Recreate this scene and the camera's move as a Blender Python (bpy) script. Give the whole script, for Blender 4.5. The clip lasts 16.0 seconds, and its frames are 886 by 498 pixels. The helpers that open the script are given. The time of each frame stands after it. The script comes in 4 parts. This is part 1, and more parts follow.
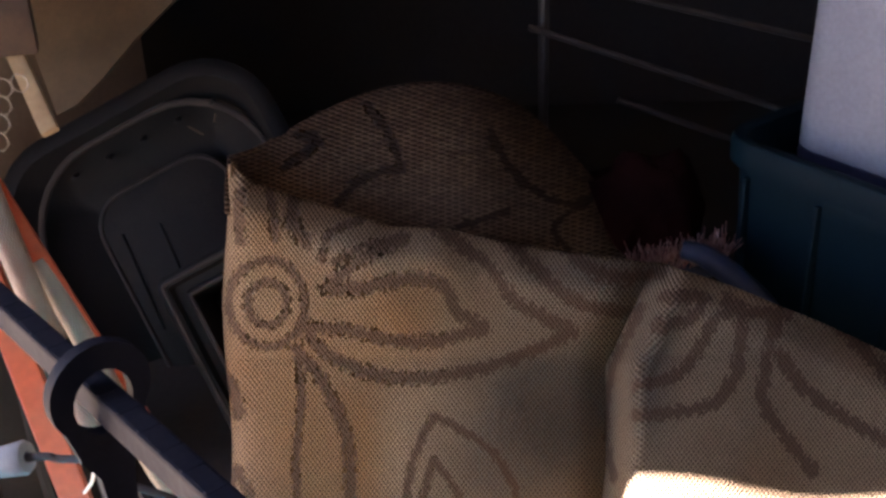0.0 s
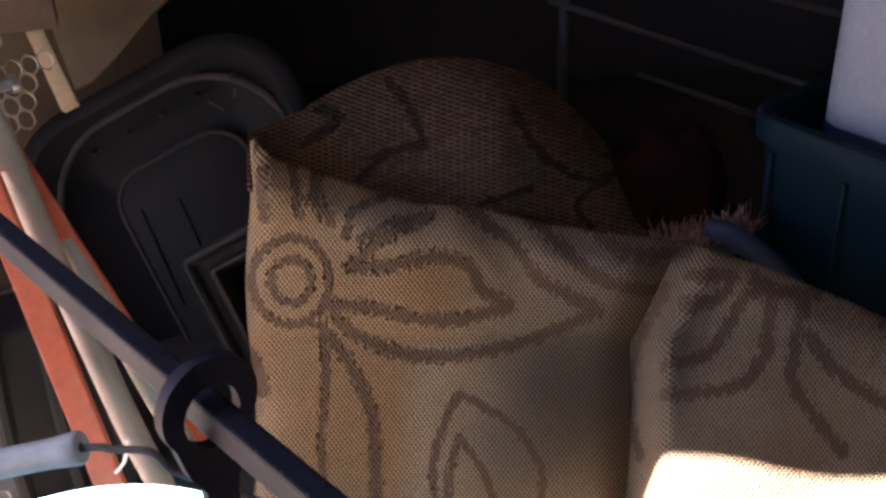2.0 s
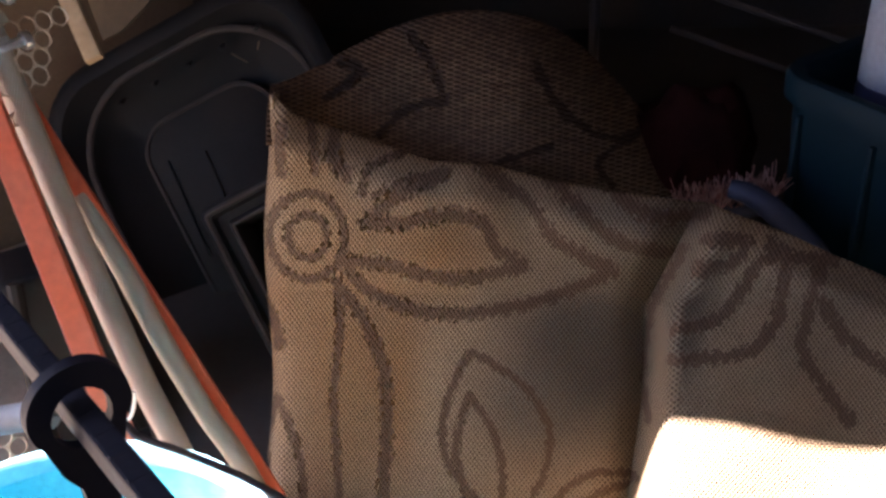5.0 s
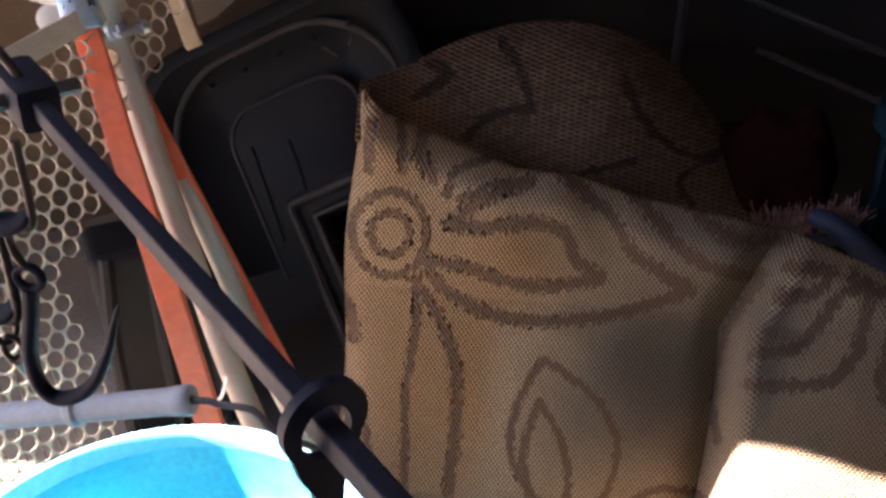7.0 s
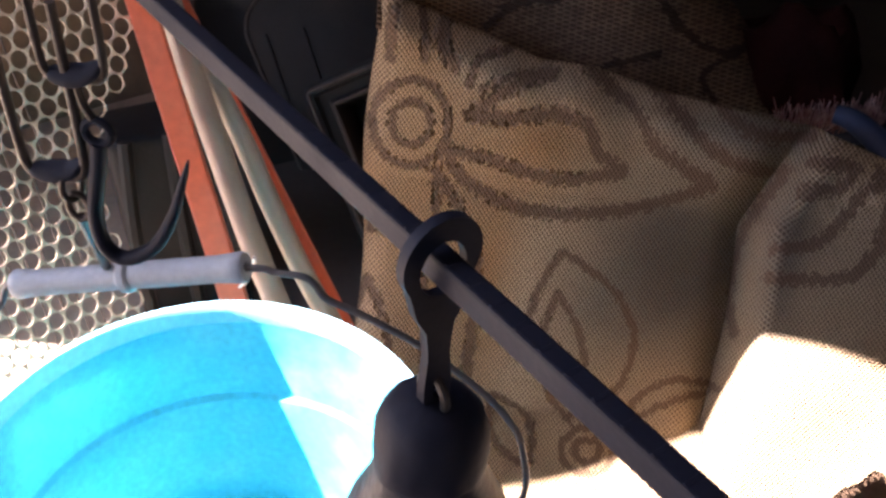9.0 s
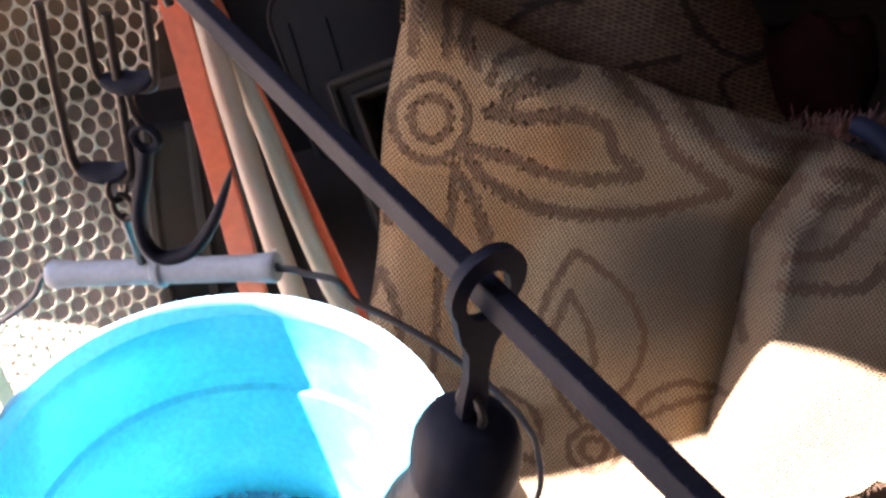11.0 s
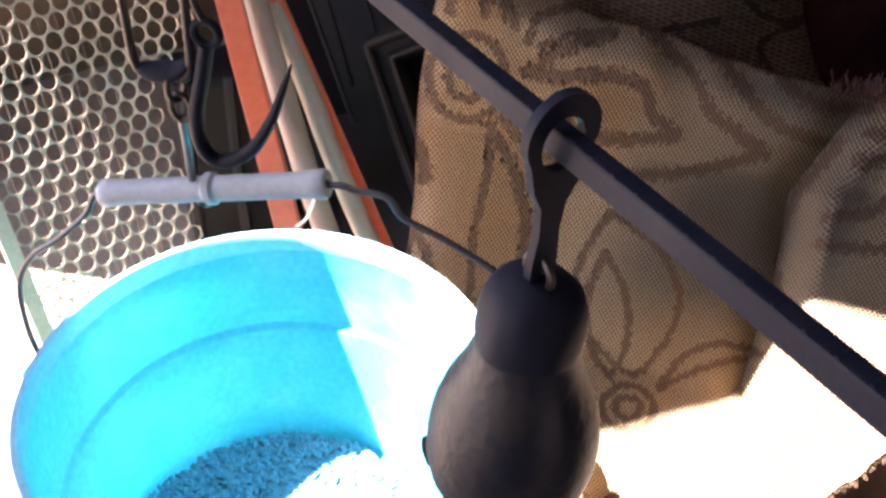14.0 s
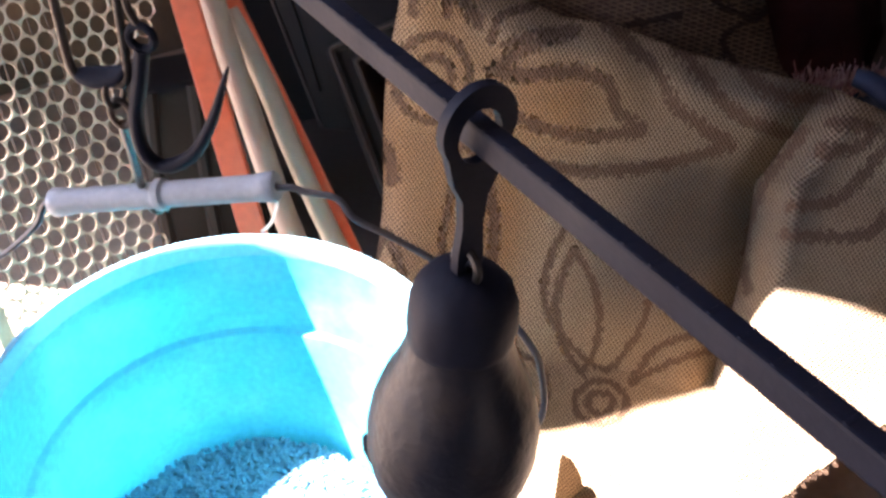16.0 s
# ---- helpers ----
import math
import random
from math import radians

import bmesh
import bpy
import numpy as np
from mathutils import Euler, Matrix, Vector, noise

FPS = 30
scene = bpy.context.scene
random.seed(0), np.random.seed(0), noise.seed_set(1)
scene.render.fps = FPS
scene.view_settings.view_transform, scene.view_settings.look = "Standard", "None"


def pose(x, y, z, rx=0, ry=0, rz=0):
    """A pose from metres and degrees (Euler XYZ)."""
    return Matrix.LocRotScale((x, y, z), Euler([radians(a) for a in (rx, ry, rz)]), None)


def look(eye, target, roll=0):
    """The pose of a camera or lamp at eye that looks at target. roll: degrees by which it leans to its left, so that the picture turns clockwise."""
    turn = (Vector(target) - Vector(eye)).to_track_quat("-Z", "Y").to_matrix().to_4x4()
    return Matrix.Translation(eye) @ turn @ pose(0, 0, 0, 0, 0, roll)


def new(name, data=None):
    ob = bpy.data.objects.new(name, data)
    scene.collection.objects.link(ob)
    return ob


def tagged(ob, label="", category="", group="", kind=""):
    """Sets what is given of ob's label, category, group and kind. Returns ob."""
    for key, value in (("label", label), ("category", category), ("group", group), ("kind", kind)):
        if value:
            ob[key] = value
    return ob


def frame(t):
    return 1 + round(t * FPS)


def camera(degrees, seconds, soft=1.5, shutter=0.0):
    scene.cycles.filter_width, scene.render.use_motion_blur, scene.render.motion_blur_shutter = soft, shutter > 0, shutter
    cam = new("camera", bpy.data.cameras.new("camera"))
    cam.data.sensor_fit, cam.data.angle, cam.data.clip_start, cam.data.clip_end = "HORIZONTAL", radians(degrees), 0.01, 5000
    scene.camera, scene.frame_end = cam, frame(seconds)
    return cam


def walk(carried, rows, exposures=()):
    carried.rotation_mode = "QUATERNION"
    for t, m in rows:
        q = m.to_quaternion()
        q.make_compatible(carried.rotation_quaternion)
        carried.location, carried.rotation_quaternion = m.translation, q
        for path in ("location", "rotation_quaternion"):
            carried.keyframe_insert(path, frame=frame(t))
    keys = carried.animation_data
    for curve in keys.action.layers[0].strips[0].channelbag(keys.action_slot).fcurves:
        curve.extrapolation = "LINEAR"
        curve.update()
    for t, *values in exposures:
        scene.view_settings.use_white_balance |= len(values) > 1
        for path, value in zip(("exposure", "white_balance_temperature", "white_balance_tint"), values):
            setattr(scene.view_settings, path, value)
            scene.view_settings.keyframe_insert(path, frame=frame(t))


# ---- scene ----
cam = camera(48.0, 16.0, soft=3.0)
PATH = [  # seconds, x, y, z, turns about x, y, z
    (0.0, 0.0538, -0.0101, 0.6352, 61.15, 2.43, 2.64),
    (0.5, 0.0330, -0.0117, 0.6354, 60.19, 2.27, 2.01),
    (1.0, 0.0301, -0.0082, 0.6417, 59.88, 2.16, 1.83),
    (1.5, 0.0286, -0.0066, 0.6390, 59.77, 2.22, 2.30),
    (2.0, 0.0338, -0.0030, 0.6398, 59.42, 2.44, 2.84),
    (2.5, 0.0403, 0.0019, 0.6444, 58.90, 2.69, 3.21),
    (3.0, 0.0479, 0.0044, 0.6512, 58.68, 3.06, 5.30),
    (3.5, 0.0501, 0.0045, 0.6498, 58.87, 2.84, 5.93),
    (4.0, 0.0720, 0.0114, 0.6482, 57.88, 3.31, 5.84),
    (6.5, 0.0400, -0.0060, 0.6523, 55.95, 1.41, 8.23),
    (7.0, 0.0314, -0.0052, 0.6653, 56.16, 0.90, 10.14),
    (7.5, 0.0311, -0.0037, 0.6719, 55.25, 0.82, 10.35),
    (8.0, 0.0296, -0.0111, 0.6690, 54.66, 0.64, 9.83),
    (8.5, 0.0161, -0.0143, 0.6522, 51.38, 0.35, 10.04),
    (11.0, 0.0009, -0.0198, 0.6667, 49.87, -1.52, 12.10),
    (11.5, -0.0000, -0.0194, 0.6646, 50.07, -1.52, 12.23),
    (12.0, -0.0021, -0.0195, 0.6589, 50.03, -1.48, 12.23),
    (12.5, -0.0036, -0.0308, 0.6522, 50.89, -2.12, 12.39),
    (13.0, -0.0030, -0.0325, 0.6500, 50.11, -1.49, 12.58),
    (13.5, -0.0060, -0.0358, 0.6494, 49.87, -1.21, 13.26),
    (14.0, -0.0043, -0.0409, 0.6446, 49.27, -1.21, 13.65),
    (14.5, 0.0051, -0.0426, 0.6415, 48.56, -1.22, 12.31),
    (15.0, 0.0076, -0.0435, 0.6350, 49.13, -0.64, 12.37),
    (15.5, 0.0089, -0.0423, 0.6395, 49.71, -0.44, 11.99),
    (16.0, 0.0086, -0.0391, 0.6434, 49.46, -0.52, 11.81),
]
walk(cam, [(t, pose(*p)) for t, *p in PATH], [(0.0, 3.78, 6250, 30), (4.0, 3.72, 6250, 30), (7.0, 3.78, 6300, 28), (11.0, 3.9, 6300, 28), (16.0, 4.05, 6300, 29)])
# ---- end of walk ----

# ---- light ----
world = bpy.data.worlds.new("sky")
scene.world = world
world.use_nodes = True
wn = world.node_tree.nodes
sky = wn.new("ShaderNodeTexSky")
SUN_UP, SUN_FROM = 59.5, 183.0  # degrees: height, and the bearing it shines from, counted from +x
sky.sky_type, sky.sun_disc = "NISHITA", False
sky.sun_elevation, sky.sun_rotation = radians(SUN_UP), radians(90 - SUN_FROM)
wn["Background"].inputs["Strength"].default_value = 0.05
world.node_tree.links.new(sky.outputs[0], wn["Background"].inputs["Color"])
sun = new("sun", bpy.data.lights.new("sun", "SUN"))
sun.data.energy, sun.data.angle, sun.data.color = 5.0, radians(0.53), (1.0, 0.93, 0.82)
to_sun = Vector((math.cos(radians(SUN_UP)) * math.cos(radians(SUN_FROM)), math.cos(radians(SUN_UP)) * math.sin(radians(SUN_FROM)), math.sin(radians(SUN_UP))))
sun.matrix_world = look(to_sun * 5, (0, 0, 0))


# ---- materials ----
def material(name, base, rough=0.6, metal=0.0, spots=(), spot_scale=30.0, spot_mix=0.5, bump=0.2, bump_scale=400.0, spec=0.5):
    """A surface with stains at one scale and fine relief at another."""
    m = bpy.data.materials.new(name)
    m.use_nodes = True
    nt, b = m.node_tree, m.node_tree.nodes["Principled BSDF"]
    at = nt.nodes.new("ShaderNodeTexCoord")
    big, small = nt.nodes.new("ShaderNodeTexNoise"), nt.nodes.new("ShaderNodeTexNoise")
    big.inputs["Scale"].default_value, big.inputs["Detail"].default_value = spot_scale, 6
    small.inputs["Scale"].default_value, small.inputs["Detail"].default_value = bump_scale, 4
    for n in (big, small):
        nt.links.new(at.outputs["Object"], n.inputs["Vector"])
    mix = nt.nodes.new("ShaderNodeMix")
    mix.data_type = "RGBA"
    ramp = nt.nodes.new("ShaderNodeMapRange")
    ramp.inputs[1].default_value, ramp.inputs[2].default_value, ramp.inputs[4].default_value = 0.42, 0.72, spot_mix
    nt.links.new(big.outputs[0], ramp.inputs[0])
    nt.links.new(ramp.outputs[0], mix.inputs[0])
    mix.inputs[6].default_value = (*base, 1)
    mix.inputs[7].default_value = (*(spots or [c * 0.55 for c in base]), 1)
    grain = nt.nodes.new("ShaderNodeMix")
    grain.data_type, grain.blend_type = "RGBA", "MULTIPLY"
    grain.inputs[0].default_value = 0.35
    nt.links.new(mix.outputs[2], grain.inputs[6])
    nt.links.new(small.outputs[0], grain.inputs[7])
    gain = nt.nodes.new("ShaderNodeMix")
    gain.data_type, gain.blend_type = "RGBA", "MULTIPLY"
    gain.inputs[0].default_value, gain.inputs[7].default_value = 1.0, (1.2, 1.2, 1.2, 1)
    nt.links.new(grain.outputs[2], gain.inputs[6])
    nt.links.new(gain.outputs[2], b.inputs["Base Color"])
    rr = nt.nodes.new("ShaderNodeMapRange")
    rr.inputs[3].default_value, rr.inputs[4].default_value = max(rough - 0.12, 0.05), min(rough + 0.15, 1)
    nt.links.new(big.outputs[0], rr.inputs[0])
    nt.links.new(rr.outputs[0], b.inputs["Roughness"])
    b.inputs["Metallic"].default_value, b.inputs["Specular IOR Level"].default_value = metal, spec
    bp = nt.nodes.new("ShaderNodeBump")
    bp.inputs["Strength"].default_value, bp.inputs["Distance"].default_value = bump, 0.002
    nt.links.new(small.outputs[0], bp.inputs["Height"])
    nt.links.new(bp.outputs[0], b.inputs["Normal"])
    return m


IRON = material("black_iron", (0.0075, 0.0095, 0.019), 0.6, 0.0, (0.012, 0.0125, 0.019), 60, 0.5, 0.08, 500, 0.16)
IRON_WORN = material("worn_iron", (0.05, 0.045, 0.042), 0.42, 0.7, (0.09, 0.06, 0.04), 50, 0.6, 0.2, 600)
POISE = material("cast_iron_poise", (0.008, 0.0095, 0.0165), 0.48, 0.0, (0.05, 0.038, 0.030), 55, 0.85, 0.3, 260, 0.3)
BLUE = material("cyan_plastic", (0.085, 0.77, 0.93), 0.38, 0.0, (0.30, 0.86, 0.94), 22, 0.65, 0.08, 250)
RIM = material("bucket_rim_plastic", (0.3, 0.72, 0.88), 0.35, 0.0, (0.5, 0.8, 0.88), 30, 0.5, 0.08, 250)


def let_light_through(m, share):
    """Thin coloured plastic that glows where the sun strikes its far side."""
    nt = m.node_tree
    b, out = nt.nodes["Principled BSDF"], nt.nodes["Material Output"]
    tr, mix = nt.nodes.new("ShaderNodeBsdfTranslucent"), nt.nodes.new("ShaderNodeMixShader")
    nt.links.new(b.inputs["Base Color"].links[0].from_socket, tr.inputs["Color"])
    mix.inputs[0].default_value = share
    nt.links.new(b.outputs[0], mix.inputs[1])
    nt.links.new(tr.outputs[0], mix.inputs[2])
    nt.links.new(mix.outputs[0], out.inputs["Surface"])


let_light_through(BLUE, 0.24)
let_light_through(RIM, 0.2)
GRIP = material("grey_white_plastic", (0.36, 0.40, 0.42), 0.45, 0.0, (0.26, 0.27, 0.27), 40, 0.5, 0.1, 300)
WIRE = material("grey_steel_wire", (0.09, 0.095, 0.105), 0.4, 0.6, (0.16, 0.12, 0.09), 60, 0.5, 0.1, 500)
ORANGE = material("orange_paint", (0.72, 0.13, 0.05), 0.4, 0.0, (0.5, 0.16, 0.09), 18, 0.5, 0.12, 150)
BLACK = material("black_plastic", (0.0045, 0.0046, 0.0052), 0.66, 0.0, (0.013, 0.0115, 0.0105), 14, 0.6, 0.15, 300, 0.22)
DARK = material("dark_dusty_plastic", (0.0075, 0.0073, 0.0078), 0.72, 0.0, (0.022, 0.018, 0.0155), 12, 0.7, 0.2, 300, 0.22)
TUB = material("perforated_tub_plastic", (0.50, 0.405, 0.31), 0.55, 0.0, (0.30, 0.225, 0.16), 20, 0.6, 0.15, 300)
WOOD = material("raw_board", (0.42, 0.31, 0.18), 0.75, 0.0, (0.2, 0.13, 0.07), 16, 0.8, 0.3, 200)
CARD = material("stained_cardboard", (0.115, 0.08, 0.045), 0.85, 0.0, (0.04, 0.027, 0.016), 10, 0.8, 0.2, 200)
BACKING = material("dusty_brown_backing", (0.15, 0.102, 0.063), 0.85, 0.0, (0.07, 0.045, 0.028), 9, 0.8, 0.2, 200)
BROWN = material("dark_brown_board", (0.036, 0.02, 0.013), 0.7, 0.0, (0.1, 0.06, 0.035), 20, 0.6, 0.3, 200)
WALL = material("dark_planks", (0.036, 0.031, 0.029), 0.85, 0.0, (0.035, 0.03, 0.025), 6, 0.7, 0.3, 120)
SHADE_SHEET = material("unseen_shade_sheet", (0.12, 0.11, 0.1), 0.8, 0.0, (0.2, 0.17, 0.14), 3, 0.7, 0.3, 60)
GROUND = material("dusty_concrete", (0.33, 0.265, 0.20), 0.9, 0.0, (0.24, 0.185, 0.135), 8, 0.8, 0.5, 150)
PELLET = material("blue_grey_grit", (0.13, 0.28, 0.40), 0.8, 0.0, (0.24, 0.36, 0.45), 90, 0.6, 0.3, 700)
JUG = material("white_jug_plastic", (0.27, 0.29, 0.34), 0.4, 0.0, (0.19, 0.20, 0.245), 10, 0.5, 0.08, 200)
JUGBLUE = material("blue_jug_base", (0.018, 0.026, 0.075), 0.4, 0.0, (0.03, 0.045, 0.1), 10, 0.5, 0.08, 200)
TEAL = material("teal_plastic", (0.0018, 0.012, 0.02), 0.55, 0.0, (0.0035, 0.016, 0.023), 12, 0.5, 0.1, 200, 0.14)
RACK = material("dull_steel_rod", (0.06, 0.05, 0.045), 0.55, 0.3, (0.045, 0.026, 0.018), 30, 0.6, 0.1, 400)
PINK = material("pink_bristle", (0.17, 0.07, 0.062), 0.6, 0.0, (0.40, 0.31, 0.28), 120, 0.8, 0.1, 500)
BRUSHBLUE = material("dark_blue_plastic", (0.02, 0.031, 0.062), 0.55, 0.0, (0.032, 0.042, 0.075), 30, 0.5, 0.1, 300, 0.25)
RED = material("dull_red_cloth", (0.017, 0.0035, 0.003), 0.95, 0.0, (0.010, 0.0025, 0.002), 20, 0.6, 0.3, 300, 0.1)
CLAMP = material("bright_clamp_steel", (0.5, 0.55, 0.6), 0.3, 0.9, (0.3, 0.28, 0.25), 60, 0.5, 0.1, 400)
FITTING = material("milky_fitting", (0.55, 0.53, 0.48), 0.4, 0.0, (0.4, 0.36, 0.3), 50, 0.6, 0.15, 400)
TIE = material("white_cord", (0.75, 0.73, 0.7), 0.6, 0.0, (0.5, 0.48, 0.45), 120, 0.5, 0.3, 900)


def wave_of(nt, src, axis, pitch, phase=0.0):
    """cos along one axis of a vector, with that pitch in metres."""
    sep = nt.nodes.new("ShaderNodeSeparateXYZ")
    nt.links.new(src, sep.inputs[0])
    mul, cos = nt.nodes.new("ShaderNodeMath"), nt.nodes.new("ShaderNodeMath")
    mul.operation, cos.operation = "MULTIPLY_ADD", "COSINE"
    mul.inputs[1].default_value, mul.inputs[2].default_value = 2 * math.pi / pitch, phase
    nt.links.new(sep.outputs[axis], mul.inputs[0])
    nt.links.new(mul.outputs[0], cos.inputs[0])
    return cos.outputs[0]


def maths(nt, op, a, b):
    n = nt.nodes.new("ShaderNodeMath")
    n.operation = op
    for k, v in ((0, a), (1, b)):
        if isinstance(v, (int, float)):
            n.inputs[k].default_value = v
        else:
            nt.links.new(v, n.inputs[k])
    return n.outputs[0]


def ranged(nt, src, lo, hi, a=0.0, b=1.0):
    n = nt.nodes.new("ShaderNodeMapRange")
    for k, v in ((1, lo), (2, hi), (3, a), (4, b)):
        n.inputs[k].default_value = v
    nt.links.new(src, n.inputs[0])
    return n.outputs[0]


def blend(nt, fac, a, b):
    n = nt.nodes.new("ShaderNodeMix")
    n.data_type = "RGBA"
    nt.links.new(fac, n.inputs[0])
    for k, v in ((6, a), (7, b)):
        if isinstance(v, tuple):
            n.inputs[k].default_value = (*v, 1)
        else:
            nt.links.new(v, n.inputs[k])
    return n.outputs[2]


def cloth_material(name, light, shade_thread, figure, hole, px, py):
    """Open-knit jacquard: a figure woven in darker yarn, staggered holes, fluffy yarn."""
    m = bpy.data.materials.new(name)
    m.use_nodes = True
    nt, b = m.node_tree, m.node_tree.nodes["Principled BSDF"]
    at, fig = nt.nodes.new("ShaderNodeAttribute"), nt.nodes.new("ShaderNodeAttribute")
    at.attribute_name, fig.attribute_name = "weave", "figure"
    warp = nt.nodes.new("ShaderNodeTexNoise")
    warp.inputs["Scale"].default_value, warp.inputs["Detail"].default_value = 260.0, 3
    nt.links.new(at.outputs["Vector"], warp.inputs["Vector"])
    stain = nt.nodes.new("ShaderNodeTexNoise")
    stain.inputs["Scale"].default_value, stain.inputs["Detail"].default_value = 9.0, 5
    nt.links.new(at.outputs["Vector"], stain.inputs["Vector"])
    cx, cy = wave_of(nt, at.outputs["Vector"], 0, px), wave_of(nt, at.outputs["Vector"], 1, py)
    dots = maths(nt, "ADD", maths(nt, "MULTIPLY", cx, cy), maths(nt, "MULTIPLY", maths(nt, "SUBTRACT", warp.outputs[0], 0.5), 0.6))
    # the figure's edge is stepped stitch by stitch
    snap, cell = nt.nodes.new("ShaderNodeVectorMath"), nt.nodes.new("ShaderNodeTexWhiteNoise")
    snap.operation = "SNAP"
    nt.links.new(at.outputs["Vector"], snap.inputs[0])
    snap.inputs[1].default_value = (px * 0.5, py, 1.0)
    nt.links.new(snap.outputs[0], cell.inputs["Vector"])
    tooth = maths(nt, "MULTIPLY", maths(nt, "SUBTRACT", cell.outputs["Value"], 0.5), 0.0062)
    edge = maths(nt, "ADD", fig.outputs["Fac"], maths(nt, "ADD", tooth, maths(nt, "MULTIPLY", maths(nt, "SUBTRACT", warp.outputs[0], 0.5), 0.004)))
    in_fig = ranged(nt, edge, 0.0062, 0.0050)
    yarn = blend(nt, ranged(nt, stain.outputs[0], 0.4, 0.65), light, shade_thread)
    # above 0: orange stains; below 0: shade painted in grey
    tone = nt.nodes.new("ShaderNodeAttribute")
    tone.attribute_name = "dirt_shade"
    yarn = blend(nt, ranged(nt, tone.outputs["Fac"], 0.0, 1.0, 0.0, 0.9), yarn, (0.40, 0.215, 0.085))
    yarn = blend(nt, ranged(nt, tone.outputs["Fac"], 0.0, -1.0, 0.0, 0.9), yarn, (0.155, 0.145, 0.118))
    yarn = blend(nt, ranged(nt, cell.outputs["Value"], 0.0, 1.0, 0.0, 0.3), yarn, (0.25, 0.18, 0.11))
    col = blend(nt, maths(nt, "MULTIPLY", in_fig, 0.8), yarn, figure)
    col = blend(nt, ranged(nt, dots, 0.14, 0.42, 0.0, 0.92), col, hole)
    nt.links.new(col, b.inputs["Base Color"])
    b.inputs["Roughness"].default_value, b.inputs["Specular IOR Level"].default_value = 0.92, 0.15
    bp = nt.nodes.new("ShaderNodeBump")
    bp.inputs["Strength"].default_value, bp.inputs["Distance"].default_value = 0.75, 0.0018
    nt.links.new(maths(nt, "SUBTRACT", maths(nt, "MULTIPLY", warp.outputs[0], 0.6), maths(nt, "ADD", dots, maths(nt, "MULTIPLY", in_fig, 0.5))), bp.inputs["Height"])
    nt.links.new(bp.outputs[0], b.inputs["Normal"])
    return m


CLOTH = cloth_material("beige_knit", (0.47, 0.345, 0.212), (0.36, 0.255, 0.152), (0.125, 0.077, 0.05), (0.072, 0.045, 0.029), 0.0041, 0.0054)
# the knit's inside, coloured darker to carry the shade of the mouth
CLOTH_BACK = cloth_material("beige_knit_in_shade", (0.092, 0.054, 0.034), (0.055, 0.032, 0.021), (0.02, 0.012, 0.009), (0.036, 0.021, 0.014), 0.0125, 0.0040)


def hose_material():
    """Clear hose with white braid: two crossing helices over a milky wall."""
    m = bpy.data.materials.new("braided_hose")
    m.use_nodes = True
    nt, b = m.node_tree, m.node_tree.nodes["Principled BSDF"]
    at = nt.nodes.new("ShaderNodeAttribute")
    at.attribute_name = "weave"
    sep = nt.nodes.new("ShaderNodeSeparateXYZ")
    nt.links.new(at.outputs["Vector"], sep.inputs[0])
    a = maths(nt, "MULTIPLY", maths(nt, "ADD", sep.outputs[0], sep.outputs[1]), 2 * math.pi / 0.0047)
    c = maths(nt, "MULTIPLY", maths(nt, "SUBTRACT", sep.outputs[0], sep.outputs[1]), 2 * math.pi / 0.0047)
    braid = maths(nt, "MAXIMUM", maths(nt, "COSINE", a, 0), maths(nt, "COSINE", c, 0))
    noise_n = nt.nodes.new("ShaderNodeTexNoise")
    noise_n.inputs["Scale"].default_value = 25
    nt.links.new(at.outputs["Vector"], noise_n.inputs["Vector"])
    dirt_shade = blend(nt, ranged(nt, noise_n.outputs[0], 0.45, 0.65), (0.27, 0.225, 0.175), (0.16, 0.13, 0.095))
    col = blend(nt, ranged(nt, braid, 0.45, 0.95), dirt_shade, (0.60, 0.55, 0.48))
    nt.links.new(col, b.inputs["Base Color"])
    b.inputs["Roughness"].default_value = 0.35
    bp = nt.nodes.new("ShaderNodeBump")
    bp.inputs["Strength"].default_value, bp.inputs["Distance"].default_value = 0.3, 0.001
    nt.links.new(braid, bp.inputs["Height"])
    nt.links.new(bp.outputs[0], b.inputs["Normal"])
    return m


# a paler grey than the tray bodies, for their lips and beads
PALE_EDGE = material("paler_edge_plastic", (0.042, 0.036, 0.033), 0.8, 0.0, (0.018, 0.016, 0.0155), 25, 0.7, 0.2, 300, 0.2)
HOSE = hose_material()


# ---- building helpers ----
def finish(ob, mat, parent=None, label="", smooth=True):
    ob.data.materials.append(mat)
    if smooth:
        for p in ob.data.polygons:
            p.use_smooth = True
        ob.data.set_sharp_from_angle(angle=radians(38))
    if parent is not None:
        ob.parent = parent
    if label:
        ob["label"] = label
    return ob


def part(name, bm, mat, parent=None, label="", smooth=True):
    """Links a bmesh as one mesh object under a thing or a part."""
    bmesh.ops.recalc_face_normals(bm, faces=bm.faces)
    me = bpy.data.meshes.new(name)
    bm.to_mesh(me)
    bm.free()
    return finish(new(name, me), mat, parent, label, smooth)


def thing(name, label, category, group="", kind="", at=(0, 0, 0)):
    ob = new(name)
    ob.location = at
    return tagged(ob, label, category, group, kind)


def joined(bms):
    out = bmesh.new()
    for b in bms:
        me = bpy.data.meshes.new("tmp")
        b.to_mesh(me)
        b.free()
        out.from_mesh(me)
        bpy.data.meshes.remove(me)
    return out


